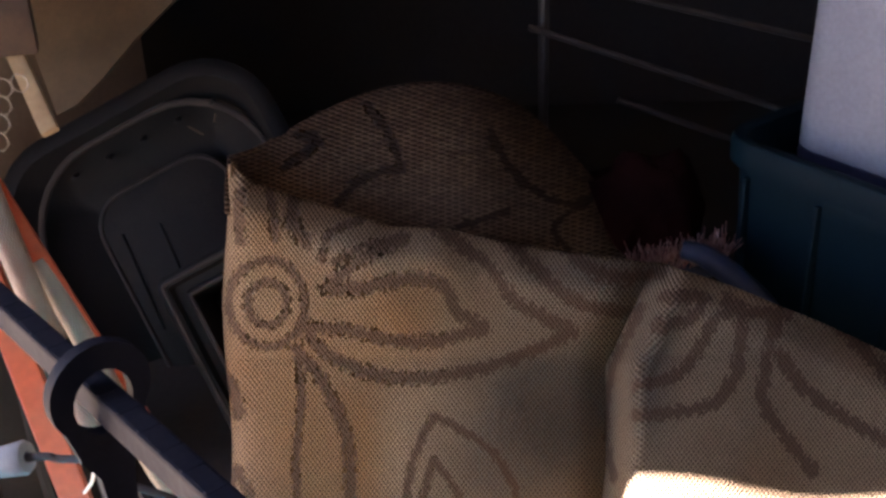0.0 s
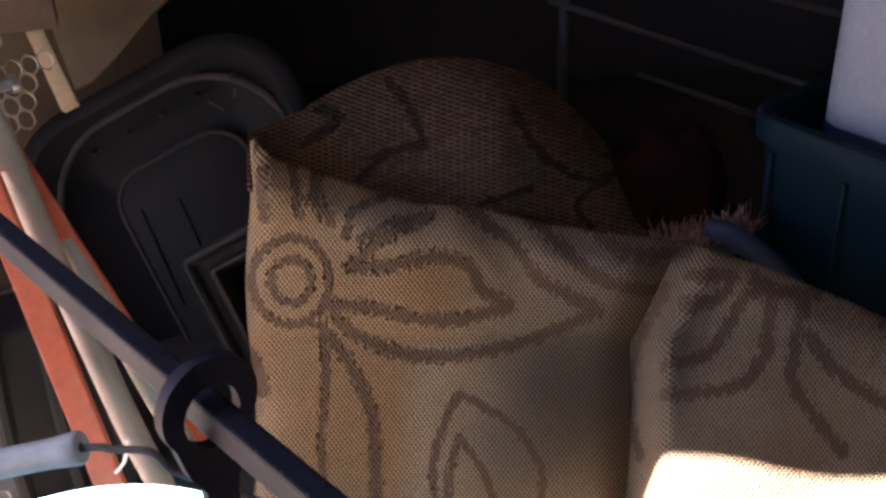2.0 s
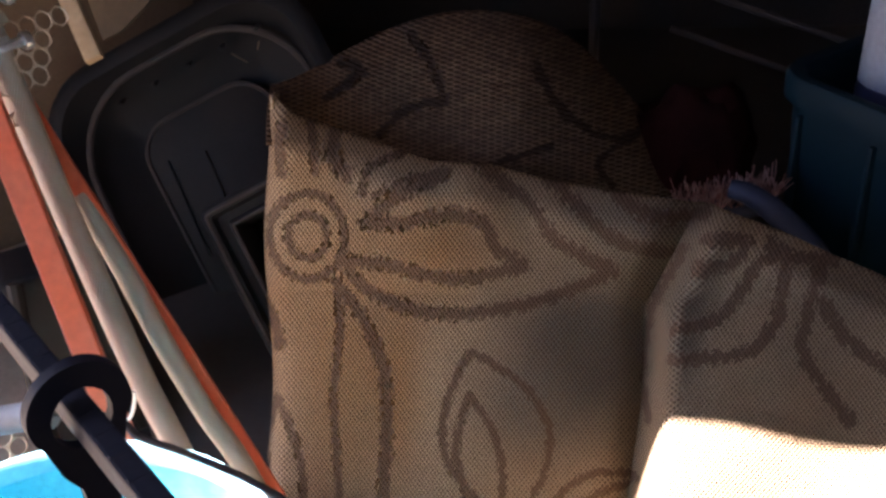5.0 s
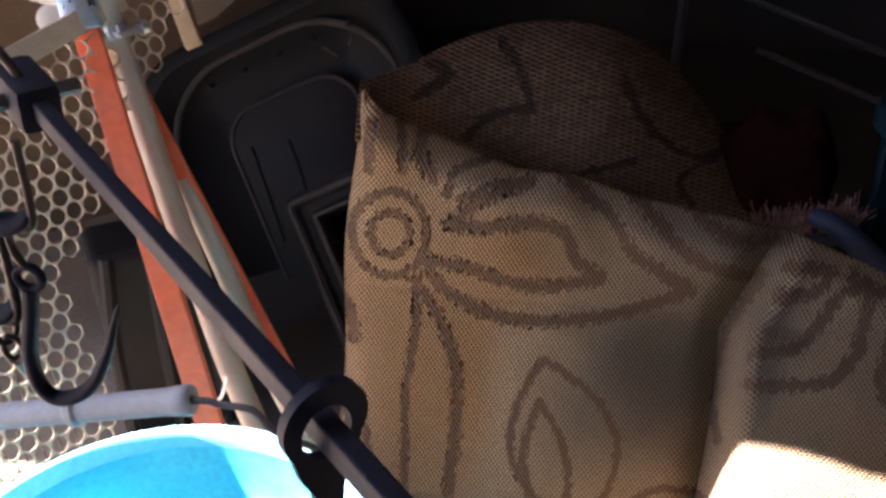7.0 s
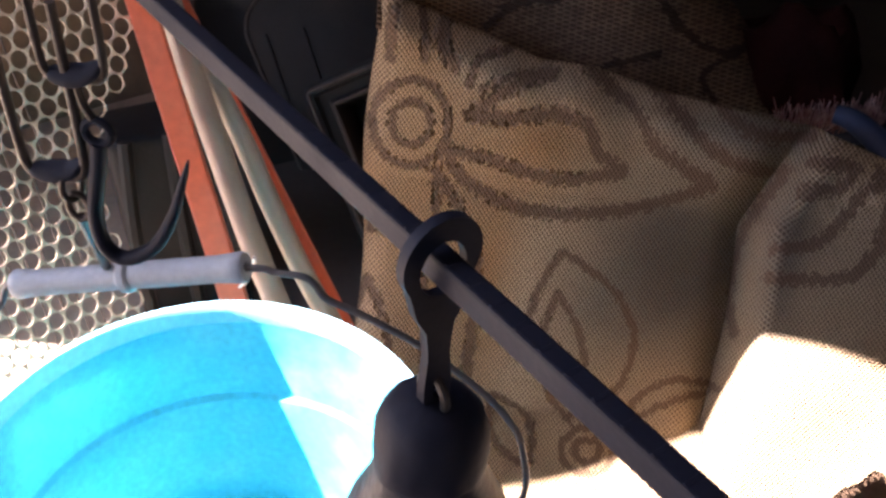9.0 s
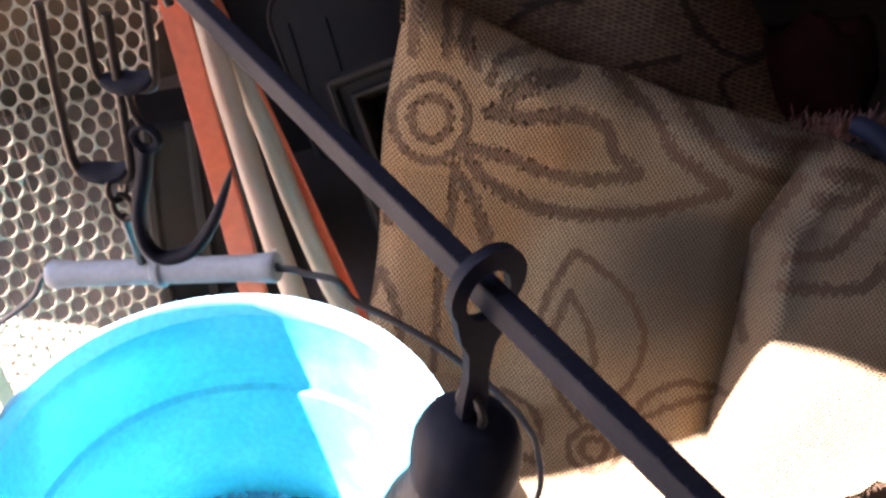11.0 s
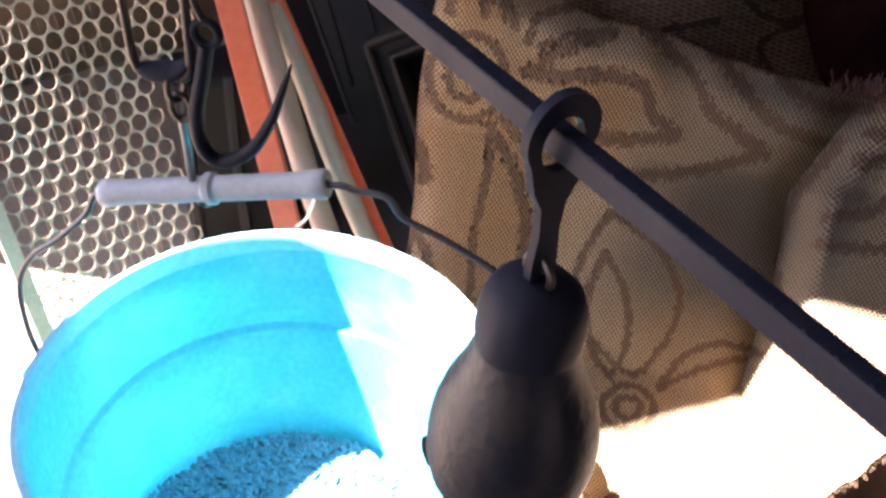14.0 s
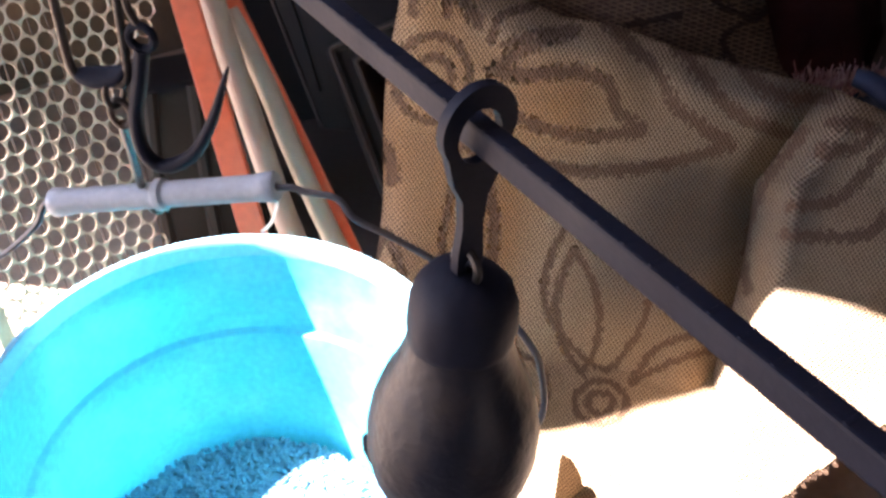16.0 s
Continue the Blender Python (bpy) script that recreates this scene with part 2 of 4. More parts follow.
def box(size, m=Matrix(), bevel=0.0, segs=2):
    bm = bmesh.new()
    bmesh.ops.create_cube(bm, size=1, matrix=Matrix.Diagonal((*size, 1)))
    if bevel:
        bmesh.ops.bevel(bm, geom=bm.edges[:], offset=bevel, segments=segs, affect="EDGES", profile=0.6)
    bmesh.ops.transform(bm, matrix=m, verts=bm.verts)
    return bm


def smooth_line(pts, per=8):
    """Catmull-Rom through the points."""
    pts = [Vector(p) for p in pts]
    out = []
    for i in range(len(pts) - 1):
        a, b, c, d = pts[max(i - 1, 0)], pts[i], pts[i + 1], pts[min(i + 2, len(pts) - 1)]
        for k in range(per):
            t = k / per
            out.append(0.5 * ((2 * b) + (c - a) * t + (2 * a - 5 * b + 4 * c - d) * t * t + (3 * b - a - 3 * c + d) * t ** 3))
    return out + [pts[-1]]


def tube(pts, radius, sides=12, per=8, flat=1.0, caps=True, curve=True):
    """A rod along a line; radius is a number or a function of 0..1; flat squeezes it sideways."""
    line = smooth_line(pts, per) if curve else [Vector(p) for p in pts]
    bm = bmesh.new()
    rings, up = [], None
    for i, p in enumerate(line):
        d = (line[min(i + 1, len(line) - 1)] - line[max(i - 1, 0)]).normalized()
        if up is None:
            up = d.orthogonal().normalized()
        up = (up - d * up.dot(d)).normalized()
        side = d.cross(up)
        r = radius(i / (len(line) - 1)) if callable(radius) else radius
        rings.append([bm.verts.new(p + up * (r * math.cos(k * math.tau / sides)) + side * (r * flat * math.sin(k * math.tau / sides))) for k in range(sides)])
    for a, b in zip(rings, rings[1:]):
        for k in range(sides):
            bm.faces.new((a[k], a[(k + 1) % sides], b[(k + 1) % sides], b[k]))
    if caps:
        bm.faces.new(rings[0][::-1])
        bm.faces.new(rings[-1])
    return bm


def lathe(profile, sides=64, m=Matrix(), close=False):
    """Turns (radius, height) pairs round the z axis."""
    bm = bmesh.new()
    rings = []
    for r, z in profile:
        rings.append([bm.verts.new((r * math.cos(k * math.tau / sides), r * math.sin(k * math.tau / sides), z)) for k in range(sides)] if r > 1e-6 else [bm.verts.new((0, 0, z))])
    pairs = list(zip(rings, rings[1:])) + ([(rings[-1], rings[0])] if close else [])
    for a, b in pairs:
        for k in range(sides):
            j = (k + 1) % sides
            if len(a) == 1 and len(b) > 1:
                bm.faces.new((a[0], b[j], b[k]))
            elif len(b) == 1 and len(a) > 1:
                bm.faces.new((a[k], a[j], b[0]))
            elif len(a) > 1:
                bm.faces.new((a[k], a[j], b[j], b[k]))
    bmesh.ops.transform(bm, matrix=m, verts=bm.verts)
    return bm


def slab(outline, low, high, m=Matrix(), bevel=0.0):
    """A flat plate of that outline, between two heights."""
    bm = bmesh.new()
    f = bm.faces.new([bm.verts.new((x, y, low)) for x, y in outline])
    up = bmesh.ops.extrude_face_region(bm, geom=[f])
    bmesh.ops.translate(bm, vec=(0, 0, high - low), verts=[v for v in up["geom"] if isinstance(v, bmesh.types.BMVert)])
    if bevel:
        bmesh.ops.bevel(bm, geom=bm.edges[:], offset=bevel, segments=2, affect="EDGES")
    bmesh.ops.transform(bm, matrix=m, verts=bm.verts)
    return bm


def frame_of(origin, along, upish):
    """A pose at origin whose x runs along, and whose y lies towards upish."""
    x = Vector(along).normalized()
    z = x.cross(Vector(upish)).normalized()
    y = z.cross(x)
    return Matrix.Translation(origin) @ Matrix((x, y, z)).transposed().to_4x4()


FLOOR = -0.03
TIP = radians(27.7)  # the slope that the sack's front lies back by


def lay(across, away, up):
    """A place counted square to the sack's sloping front, from a point over the floor."""
    return Vector((across, math.cos(TIP) * away + math.sin(TIP) * up, 0.6106 - math.sin(TIP) * away + math.cos(TIP) * up))


BOARDS = pose(0.0174, -0.0032, -0.0355, -0.41, 2.14, 1.54) @ Matrix.Scale(1.070, 4)  # where the board and the plank behind the tub stand
TUB_PLACE = pose(0.0146, -0.0068, 0.0544, -0.41, 2.14, 1.54) @ Matrix.Scale(0.930, 4)  # where the tub leans
TUBES = pose(0.0073, -0.0104, 0.0114)  # where the bars and hoses lean
BALANCE = pose(0.0151, -0.0045, 0.0078, -0.57, 2.07, 1.51)  # how the steelyard hangs


def stands(top, m):
    """Sets a built thing down at its place."""
    top.matrix_world = m
    return top


# ---- the shed ----
def structure(name, bm, mat, label, smooth=False):
    return tagged(part(name, bm, mat, None, "", smooth), label, name.split("_")[0], kind="structure")


structure("ground", slab([(-60, -60), (60, -60), (60, 60), (-60, 60)], FLOOR - 0.2, FLOOR), GROUND, "dusty pale concrete ground under the shed and outside")
structure("wall_north", box((4.0, 0.04, 2.0), pose(-0.4, 1.75, 0.95)), WALL, "dark plank wall at the back of the shed")
# the east wall is out of view, added to keep light out
structure("wall_east", box((0.04, 2.9, 2.0), pose(1.3, 0.7, 0.95)), WALL, "unseen dark plank wall added on the right to close the shed")
# unseen partition, added so that its shadow covers the orange bars
structure("wall_west", box((0.03, 1.2, 1.17), pose(-0.9, 1.17, FLOOR + 0.585)), WALL, "unseen dark partition added to keep the sun off the bars and hoses")
# also unseen, added to block light from behind
structure("wall_south", box((2.2, 0.04, 2.0), pose(0.2, -1.1, 0.95)), WALL, "unseen dark plank wall added behind the camera to keep light out")
# a thin sheet in the wall's dark colour, laid over the pale ground
structure("floor", slab([(-0.40, 0.70), (-0.17, 0.53), (-0.17, 0.64), (1.28, 0.64), (1.28, 1.73), (-0.40, 1.73)], FLOOR + 0.001, FLOOR + 0.005), WALL, "thin dark sheet over the ground at the back of the shed")
# unseen sheets added as sun blockers, their edges cut to fit the sun patch
structure("ceiling", joined([
    slab([(-2.6, -1.2), (2.4, -1.2), (2.4, 1.83), (-0.5, 0.38), (-0.64, 0.20), (-0.69, 0.265), (-0.745, 0.265), (-0.765, 0.245), (-0.92, 0.262), (-1.25, 0.10), (-2.6, -0.67)], 1.5, 1.515),
    slab([(-2.6, 0.6), (-1.02, 0.557), (-0.9, 0.447), (-0.74, 0.447), (-0.681, 0.466), (-0.654, 0.481), (-0.614, 0.515), (-0.573, 0.542), (-0.53, 0.548), (-0.46, 0.535), (-0.38, 0.526), (2.4, 0.522), (2.4, 2.6), (-2.6, 2.6)], 1.15, 1.165)]), SHADE_SHEET, "two unseen sheets added overhead to shade the scene and shape the sun patch")


# ---- the knitted sack ----
def smoothstep(x):
    x = np.clip(x, 0, 1)
    return x * x * (3 - 2 * x)


def sack_depth(a, b):
    """How far the sack's front lies from the sighting point, for places a across and b up on it."""
    d = 0.89 - 0.42 * np.maximum(0, -b - 0.10)
    fold = 0.163 + 0.5 * np.maximum(0, b + 0.11) - 0.02 * np.maximum(0, -b - 0.15)
    d = d - (0.085 * smoothstep((0.03 - b) / 0.11) + 0.025 * smoothstep((-b - 0.06) / 0.1)) * smoothstep((a - fold) / 0.045 + 0.5)
    d = d + 0.021 * np.exp(-((a - fold + 0.018) / 0.02) ** 2)
    d = d + 0.008 * np.sin(9 * a + 14 * b + 0.6) - 0.010 * np.exp(-((a + 0.03) ** 2 + (b + 0.07) ** 2) / 0.004)
    d = d + 0.018 * np.exp(-((a - 0.11) ** 2 + (b + 0.14) ** 2) / 0.003) + 0.004 * np.sin(31 * a - 17 * b)
    d = d - 0.006 * np.exp(-((a - fold - 0.016) / 0.013) ** 2) * smoothstep((-b - 0.01) / 0.05) * smoothstep((b + 0.19) / 0.06)
    d = d + 0.0018 * np.sin(150 * (b + 0.35 * a)) * np.exp(-((a - fold - 0.045) / 0.04) ** 2) * smoothstep((b + 0.17) / 0.06)
    d = d + 0.0035 * np.sin(95 * a + 60 * b) * np.exp(-((a - 0.06) / 0.09) ** 2 - ((b + 0.0) / 0.05) ** 2)
    d = d + 0.05 * np.exp(-((a + 0.205) / 0.012) ** 2)
    ground = (0.6106 - FLOOR - 0.006) / (math.sin(TIP) - math.cos(TIP) * b / 0.88)
    wave = 0.006 * np.sin(40 * a) + 0.006 * np.sin(23 * a + 2)
    return np.minimum(d, ground - 0.012 - wave * 0.5)


def leaf(p, q, left, right, n=14):
    """A leaf outline from p to q that bulges by left and right, as one closed line."""
    p, q = Vector(p), Vector(q)
    side = Vector((-(q - p).y, (q - p).x)).normalized()
    one = [p.lerp(q, k / n) + side * left * math.sin(math.pi * k / n) ** 0.9 for k in range(n + 1)]
    two = [p.lerp(q, k / n) - side * right * math.sin(math.pi * k / n) ** 0.9 for k in range(n, -1, -1)]
    return [tuple(v) for v in one + two]


def ring(c, rx, ry, n=20):
    return [(c[0] + rx * math.cos(k * math.tau / n), c[1] + ry * math.sin(k * math.tau / n)) for k in range(n + 1)]


def bend(*pts):
    return [tuple(v)[:2] for v in smooth_line([(x, y, 0) for x, y in pts], 6)]


def fine(line):
    """A line woven half as wide."""
    return ("fine", line)


FIGURES = [
    # rosette and ticks under the mouth
    fine(ring((-0.162, -0.049), 0.035, 0.040)), fine(ring((-0.162, -0.049), 0.0185, 0.020)), fine(bend((-0.187, 0.05), (-0.186, 0.03), (-0.184, 0.008))), fine(bend((-0.162, 0.05), (-0.158, 0.03), (-0.155, 0.009))),
    bend((-0.138, 0.05), (-0.141, 0.023), (-0.126, 0.006)), fine(bend((-0.111, -0.01), (-0.105, 0.012), (-0.079, 0.022))), fine(bend((-0.099, -0.012), (-0.071, 0.0), (-0.035, 0.006))),
    # the large leaf, one inside the other
    bend((-0.008, 0.013), (0.017, -0.005), (0.044, -0.025), (0.064, -0.05), (0.113, -0.077)), bend((0.113, -0.077), (0.058, -0.103), (0.016, -0.115), (-0.034, -0.119), (-0.078, -0.111), (-0.113, -0.091), (-0.128, -0.072)),
    bend((-0.128, -0.072), (-0.093, -0.073), (-0.045, -0.084), (-0.008, -0.084), (0.035, -0.074)), bend((0.035, -0.074), (0.01, -0.057), (-0.002, -0.036), (-0.029, -0.028), (-0.071, -0.036), (-0.108, -0.037)), bend((-0.108, -0.037), (-0.077, -0.012), (-0.04, 0.004)),
    bend((0.051, 0.003), (0.072, -0.015), (0.101, -0.041), (0.133, -0.056), (0.164, -0.06)), bend((0.104, -0.006), (0.134, -0.027), (0.164, -0.031), (0.193, -0.029)),
    fine(bend((-0.135, -0.092), (-0.132, -0.139), (-0.137, -0.20), (-0.131, -0.30))), bend((-0.135, -0.092), (-0.106, -0.132), (-0.088, -0.19), (-0.088, -0.29)), bend((-0.205, -0.115), (-0.193, -0.127), (-0.188, -0.15)),
    # standing leaf, small rosette and side leaves
    fine(leaf((-0.010, -0.154), (0.036, -0.312), 0.052, 0.046)), fine(leaf((-0.009, -0.194), (0.014, -0.318), 0.02, 0.021)), fine(ring((0.036, -0.346), 0.025, 0.024)), fine(ring((0.036, -0.346), 0.012, 0.012)),
    fine(leaf((0.061, -0.320), (0.152, -0.264), 0.028, -0.008)), fine(leaf((-0.06, -0.30), (-0.02, -0.37), 0.02, 0.02)), fine(leaf((-0.19, -0.20), (-0.17, -0.33), 0.012, 0.02)),
    # right of the fold
    bend((0.263, -0.059), (0.243, -0.072), (0.23, -0.099), (0.213, -0.119), (0.183, -0.127)), bend((0.264, -0.06), (0.269, -0.079), (0.263, -0.124), (0.238, -0.147), (0.183, -0.154)), bend((0.3, -0.064), (0.293, -0.099), (0.29, -0.139), (0.308, -0.169), (0.335, -0.204)),
    bend((0.303, -0.099), (0.323, -0.129), (0.358, -0.154), (0.4, -0.178)), bend((0.335, -0.064), (0.358, -0.084), (0.4, -0.125)), bend((0.2, -0.049), (0.233, -0.052), (0.223, -0.067), (0.198, -0.074)), bend((0.253, -0.052), (0.273, -0.064), (0.308, -0.067)),
    bend((0.18, -0.06), (0.158, -0.10), (0.147, -0.14), (0.145, -0.175), (0.158, -0.21)), leaf((0.43, -0.08), (0.56, -0.17), 0.03, 0.03),
]
BACK_FIGURES = [fine(bend((-0.075, 0.125), (-0.052, 0.095), (-0.042, 0.068))), fine(bend((-0.042, 0.07), (-0.08, 0.06), (-0.1, 0.04))),
                fine(bend((0.035, 0.10), (0.05, 0.07), (0.075, 0.045), (0.11, 0.03))), fine(bend((-0.14, 0.1), (-0.118, 0.093), (-0.15, 0.07))),
                fine(bend((0.12, 0.04), (0.09, 0.015), (0.1, -0.005))), fine(bend((0.05, 0.03), (0.02, 0.02), (-0.02, 0.005)))]


def figure_distance(a, b, lines):
    """The distance from each place to the nearest line of the woven figure."""
    best = np.full(a.shape, 1.0)
    for line in lines:
        thin = 1.0
        if line[0] == "fine":
            thin, line = 1.55, line[1]
        for (x0, y0), (x1, y1) in zip(line, line[1:]):
            dx, dy = x1 - x0, y1 - y0
            n = dx * dx + dy * dy
            if n < 1e-12:
                continue
            t = np.clip(((a - x0) * dx + (b - y0) * dy) / n, 0, 1)
            best = np.minimum(best, thin * np.hypot(a - x0 - t * dx, b - y0 - t * dy))
    return best


def cloth_sheet(name, a, b, d, mat, parent, lines, label="", thick=0.004):
    """A sheet over a grid of places, with its weave and figure kept as attributes."""
    rows, cols = a.shape
    x, up = a * d / 0.88, b * d / 0.88
    y, z = math.cos(TIP) * d + math.sin(TIP) * up, 0.6106 - math.sin(TIP) * d + math.cos(TIP) * up
    verts = np.stack([x, y, z], -1).reshape(-1, 3)
    i = np.arange(rows * cols).reshape(rows, cols)
    quads = np.stack([i[:-1, :-1], i[:-1, 1:], i[1:, 1:], i[1:, :-1]], -1).reshape(-1, 4)
    me = bpy.data.meshes.new(name)
    me.from_pydata(verts.tolist(), [], quads.tolist())
    w = me.attributes.new("weave", "FLOAT_VECTOR", "POINT")
    w.data.foreach_set("vector", np.stack([a, b, 0 * a], -1).ravel().astype(np.float32))
    f = me.attributes.new("figure", "FLOAT", "POINT")
    f.data.foreach_set("value", figure_distance(a, b, lines).ravel().astype(np.float32))
    # positive spots are warm stains, negative ones paint shade round the fold and hollows
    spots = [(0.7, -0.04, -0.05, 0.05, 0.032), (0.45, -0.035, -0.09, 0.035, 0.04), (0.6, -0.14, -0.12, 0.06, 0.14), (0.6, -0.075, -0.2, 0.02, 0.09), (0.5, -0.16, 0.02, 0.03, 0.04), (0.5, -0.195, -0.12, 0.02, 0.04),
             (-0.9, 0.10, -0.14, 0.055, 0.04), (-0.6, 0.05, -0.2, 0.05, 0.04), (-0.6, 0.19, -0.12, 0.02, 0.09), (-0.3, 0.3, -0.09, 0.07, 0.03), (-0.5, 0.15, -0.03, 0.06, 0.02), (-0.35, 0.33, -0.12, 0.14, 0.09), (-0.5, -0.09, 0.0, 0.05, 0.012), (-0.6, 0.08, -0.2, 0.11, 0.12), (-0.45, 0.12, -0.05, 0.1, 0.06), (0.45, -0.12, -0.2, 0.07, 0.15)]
    dirt_shade = sum(k * np.exp(-((a - u) / w) ** 2 - ((b - v) / h) ** 2) for k, u, v, w, h in spots)
    g = me.attributes.new("dirt_shade", "FLOAT", "POINT")
    g.data.foreach_set("value", np.clip(dirt_shade, -1, 1).ravel().astype(np.float32))
    ob = finish(new(name, me), mat, parent, label)
    s = ob.modifiers.new("thickness", "SOLIDIFY")
    s.thickness, s.offset = thick, -1.0
    return ob


def hem_line(a):
    return np.interp(a, [-0.2, 0.1, 0.19, 0.217, 0.268, 0.299, 0.35, 0.62], [-0.42, -0.56, -0.475, -0.424, -0.352, -0.328, -0.312, -0.30]) + 0.004 * np.sin(90 * a) + 0.003 * np.sin(211 * a)


def sack():
    top = thing("sack", "slumped beige knitted sack with brown leaf figures on the floor", "sack")
    edge_a = np.array([-0.2, -0.182, -0.122, -0.052, -0.002, 0.058, 0.123, 0.198, 0.258, 0.338, 0.45, 0.62])
    edge_b = np.array([0.078, 0.058, 0.038, 0.0155, 0.013, -0.002, -0.012, -0.022, -0.042, -0.0745, -0.13, -0.19])
    col, row = np.meshgrid(np.linspace(-0.2, 0.62, 330), np.linspace(0, 1, 200))
    edge = np.interp(col, edge_a, edge_b)
    hem = hem_line(col)
    b = edge + (hem - edge) * row
    d = sack_depth(col, b)
    lip = np.clip((edge - b) / 0.035, 0, 1)
    d = d + 0.035 * (1 - lip) ** 2  # the mouth turns away
    left = -0.2 + 0.004 * np.sin(25 * b)
    a = left + (col + 0.2) * (0.62 - left) / 0.82
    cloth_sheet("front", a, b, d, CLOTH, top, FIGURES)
    # side that runs back from the left edge
    bb, kk = np.meshgrid(np.linspace(0.078, -0.33, 90), np.linspace(0, 1, 24), indexing="ij")
    dd = sack_depth(np.full_like(bb, -0.2), bb) + 0.16 * kk + 0.006
    cloth_sheet("side", -0.2 + 0.02 * kk ** 2, bb, np.minimum(dd, (0.6106 - FLOOR - 0.006) / (math.sin(TIP) - math.cos(TIP) * bb / 0.88)), CLOTH, top, [])
    # the far wall of the mouth, a low dome; its shade is in the cloth colour
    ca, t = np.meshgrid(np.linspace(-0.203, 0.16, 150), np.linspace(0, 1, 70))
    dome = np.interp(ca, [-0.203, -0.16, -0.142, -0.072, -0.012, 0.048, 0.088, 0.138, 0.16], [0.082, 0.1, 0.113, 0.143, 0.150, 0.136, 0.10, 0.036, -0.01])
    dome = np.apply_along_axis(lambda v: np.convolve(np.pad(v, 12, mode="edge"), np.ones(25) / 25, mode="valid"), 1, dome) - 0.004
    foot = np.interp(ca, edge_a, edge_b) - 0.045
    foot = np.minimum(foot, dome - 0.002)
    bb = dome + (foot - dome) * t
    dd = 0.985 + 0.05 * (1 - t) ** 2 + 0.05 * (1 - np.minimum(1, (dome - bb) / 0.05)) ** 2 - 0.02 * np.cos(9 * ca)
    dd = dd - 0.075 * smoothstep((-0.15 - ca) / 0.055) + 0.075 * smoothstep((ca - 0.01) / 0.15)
    cloth_sheet("mouth_lining", ca, bb, dd, CLOTH_BACK, top, BACK_FIGURES, "reverse side of the knit, ribbed, with the mouth's shade put into its brown")
    # a corner of the cloth turned up beside the bucket
    fa, fk = np.meshgrid(np.linspace(0.003, 0.037, 24), np.linspace(0, 1, 24))
    f_top = -0.405 - 0.050 * np.clip((fa - 0.003) / 0.034, 0, 1) ** 2.5
    cloth_sheet("turned_corner", fa, f_top + (-0.512 - f_top) * fk, 0.636 + 1.15 * fa + 0.012 * np.sin(70 * fa), CLOTH, top, [], "rounded corner of the knit standing up in its own shade", 0.003)
    # stitched seam on the fold
    seam = []
    for k in range(26):
        b0 = -0.045 - 0.12 * k / 25
        a0 = 0.163 + 0.5 * max(0, b0 + 0.11) - 0.02 * max(0, -b0 - 0.15)
        d0 = float(sack_depth(np.array(a0 + 0.008), np.array(b0))) - 0.002
        seam.append(lay(a0 * d0 / 0.88 + 0.008, d0, b0 * d0 / 0.88))
    part("seam", tube(seam, 0.0028, 8, 2), CLOTH, top, "raised pale seam along the fold")
    # frayed hem
    rnd = random.Random(5)
    bm = bmesh.new()
    for k in range(700):
        c = rnd.uniform(0.17, 0.46)
        b0 = float(hem_line(c)) + 0.002
        d0 = float(sack_depth(np.array(c), np.array(b0)))
        p = lay(c * d0 / 0.88, d0, b0 * d0 / 0.88)
        q = p + Vector((rnd.uniform(-0.003, 0.004), rnd.uniform(-0.007, -0.0015), rnd.uniform(-0.003, 0.002)))
        s = Vector((0.0004, 0.0002, 0))
        v = [bm.verts.new(x) for x in (p - s, p + s, q + s * 0.4, q - s * 0.4)]
        w = [bm.verts.new(x.co + Vector((0, 0, 0.0006))) for x in v]
        bm.faces.new(v), bm.faces.new(w)
        for i in range(4):
            bm.faces.new((v[i], v[(i + 1) % 4], w[(i + 1) % 4], w[i]))
    fr = part("frayed_hem", bm, CLOTH, top, "loose threads along the cut hem")
    fr["kind"] = "stuff"
    return top


sack()


# ---- black trays behind the tubes ----
def rounded(w, h, r, n=7):
    out = []
    for cx, cy, a0 in ((w - r, h - r, 0), (r, h - r, 90), (r, r, 180), (w - r, r, 270)):
        out += [(cx + r * math.cos(radians(a0 + 90 * k / n)), cy + r * math.sin(radians(a0 + 90 * k / n))) for k in range(n + 1)]
    return out


def shell(loops, m):
    """Skins a run of closed loops of (outline, height); the last one is filled."""
    bm = bmesh.new()
    rings = [[bm.verts.new((x, y, z)) for x, y in o] for o, z in loops]
    for a, b in zip(rings, rings[1:]):
        for k in range(len(a)):
            bm.faces.new((a[k], a[(k + 1) % len(a)], b[(k + 1) % len(a)], b[k]))
    bm.faces.new(rings[-1])
    bmesh.ops.transform(bm, matrix=m, verts=bm.verts)
    return bm


def inset(w, h, r, k):
    return [(x + k, y + k) for x, y in rounded(w - 2 * k, h - 2 * k, max(r - k, 0.004))]


TURN = radians(27)
plane_x = (lay(math.cos(TURN), 0, math.sin(TURN)) - lay(0, 0, 0)).normalized()
plane_y = (lay(-math.sin(TURN), 0, math.cos(TURN)) - lay(0, 0, 0)).normalized()


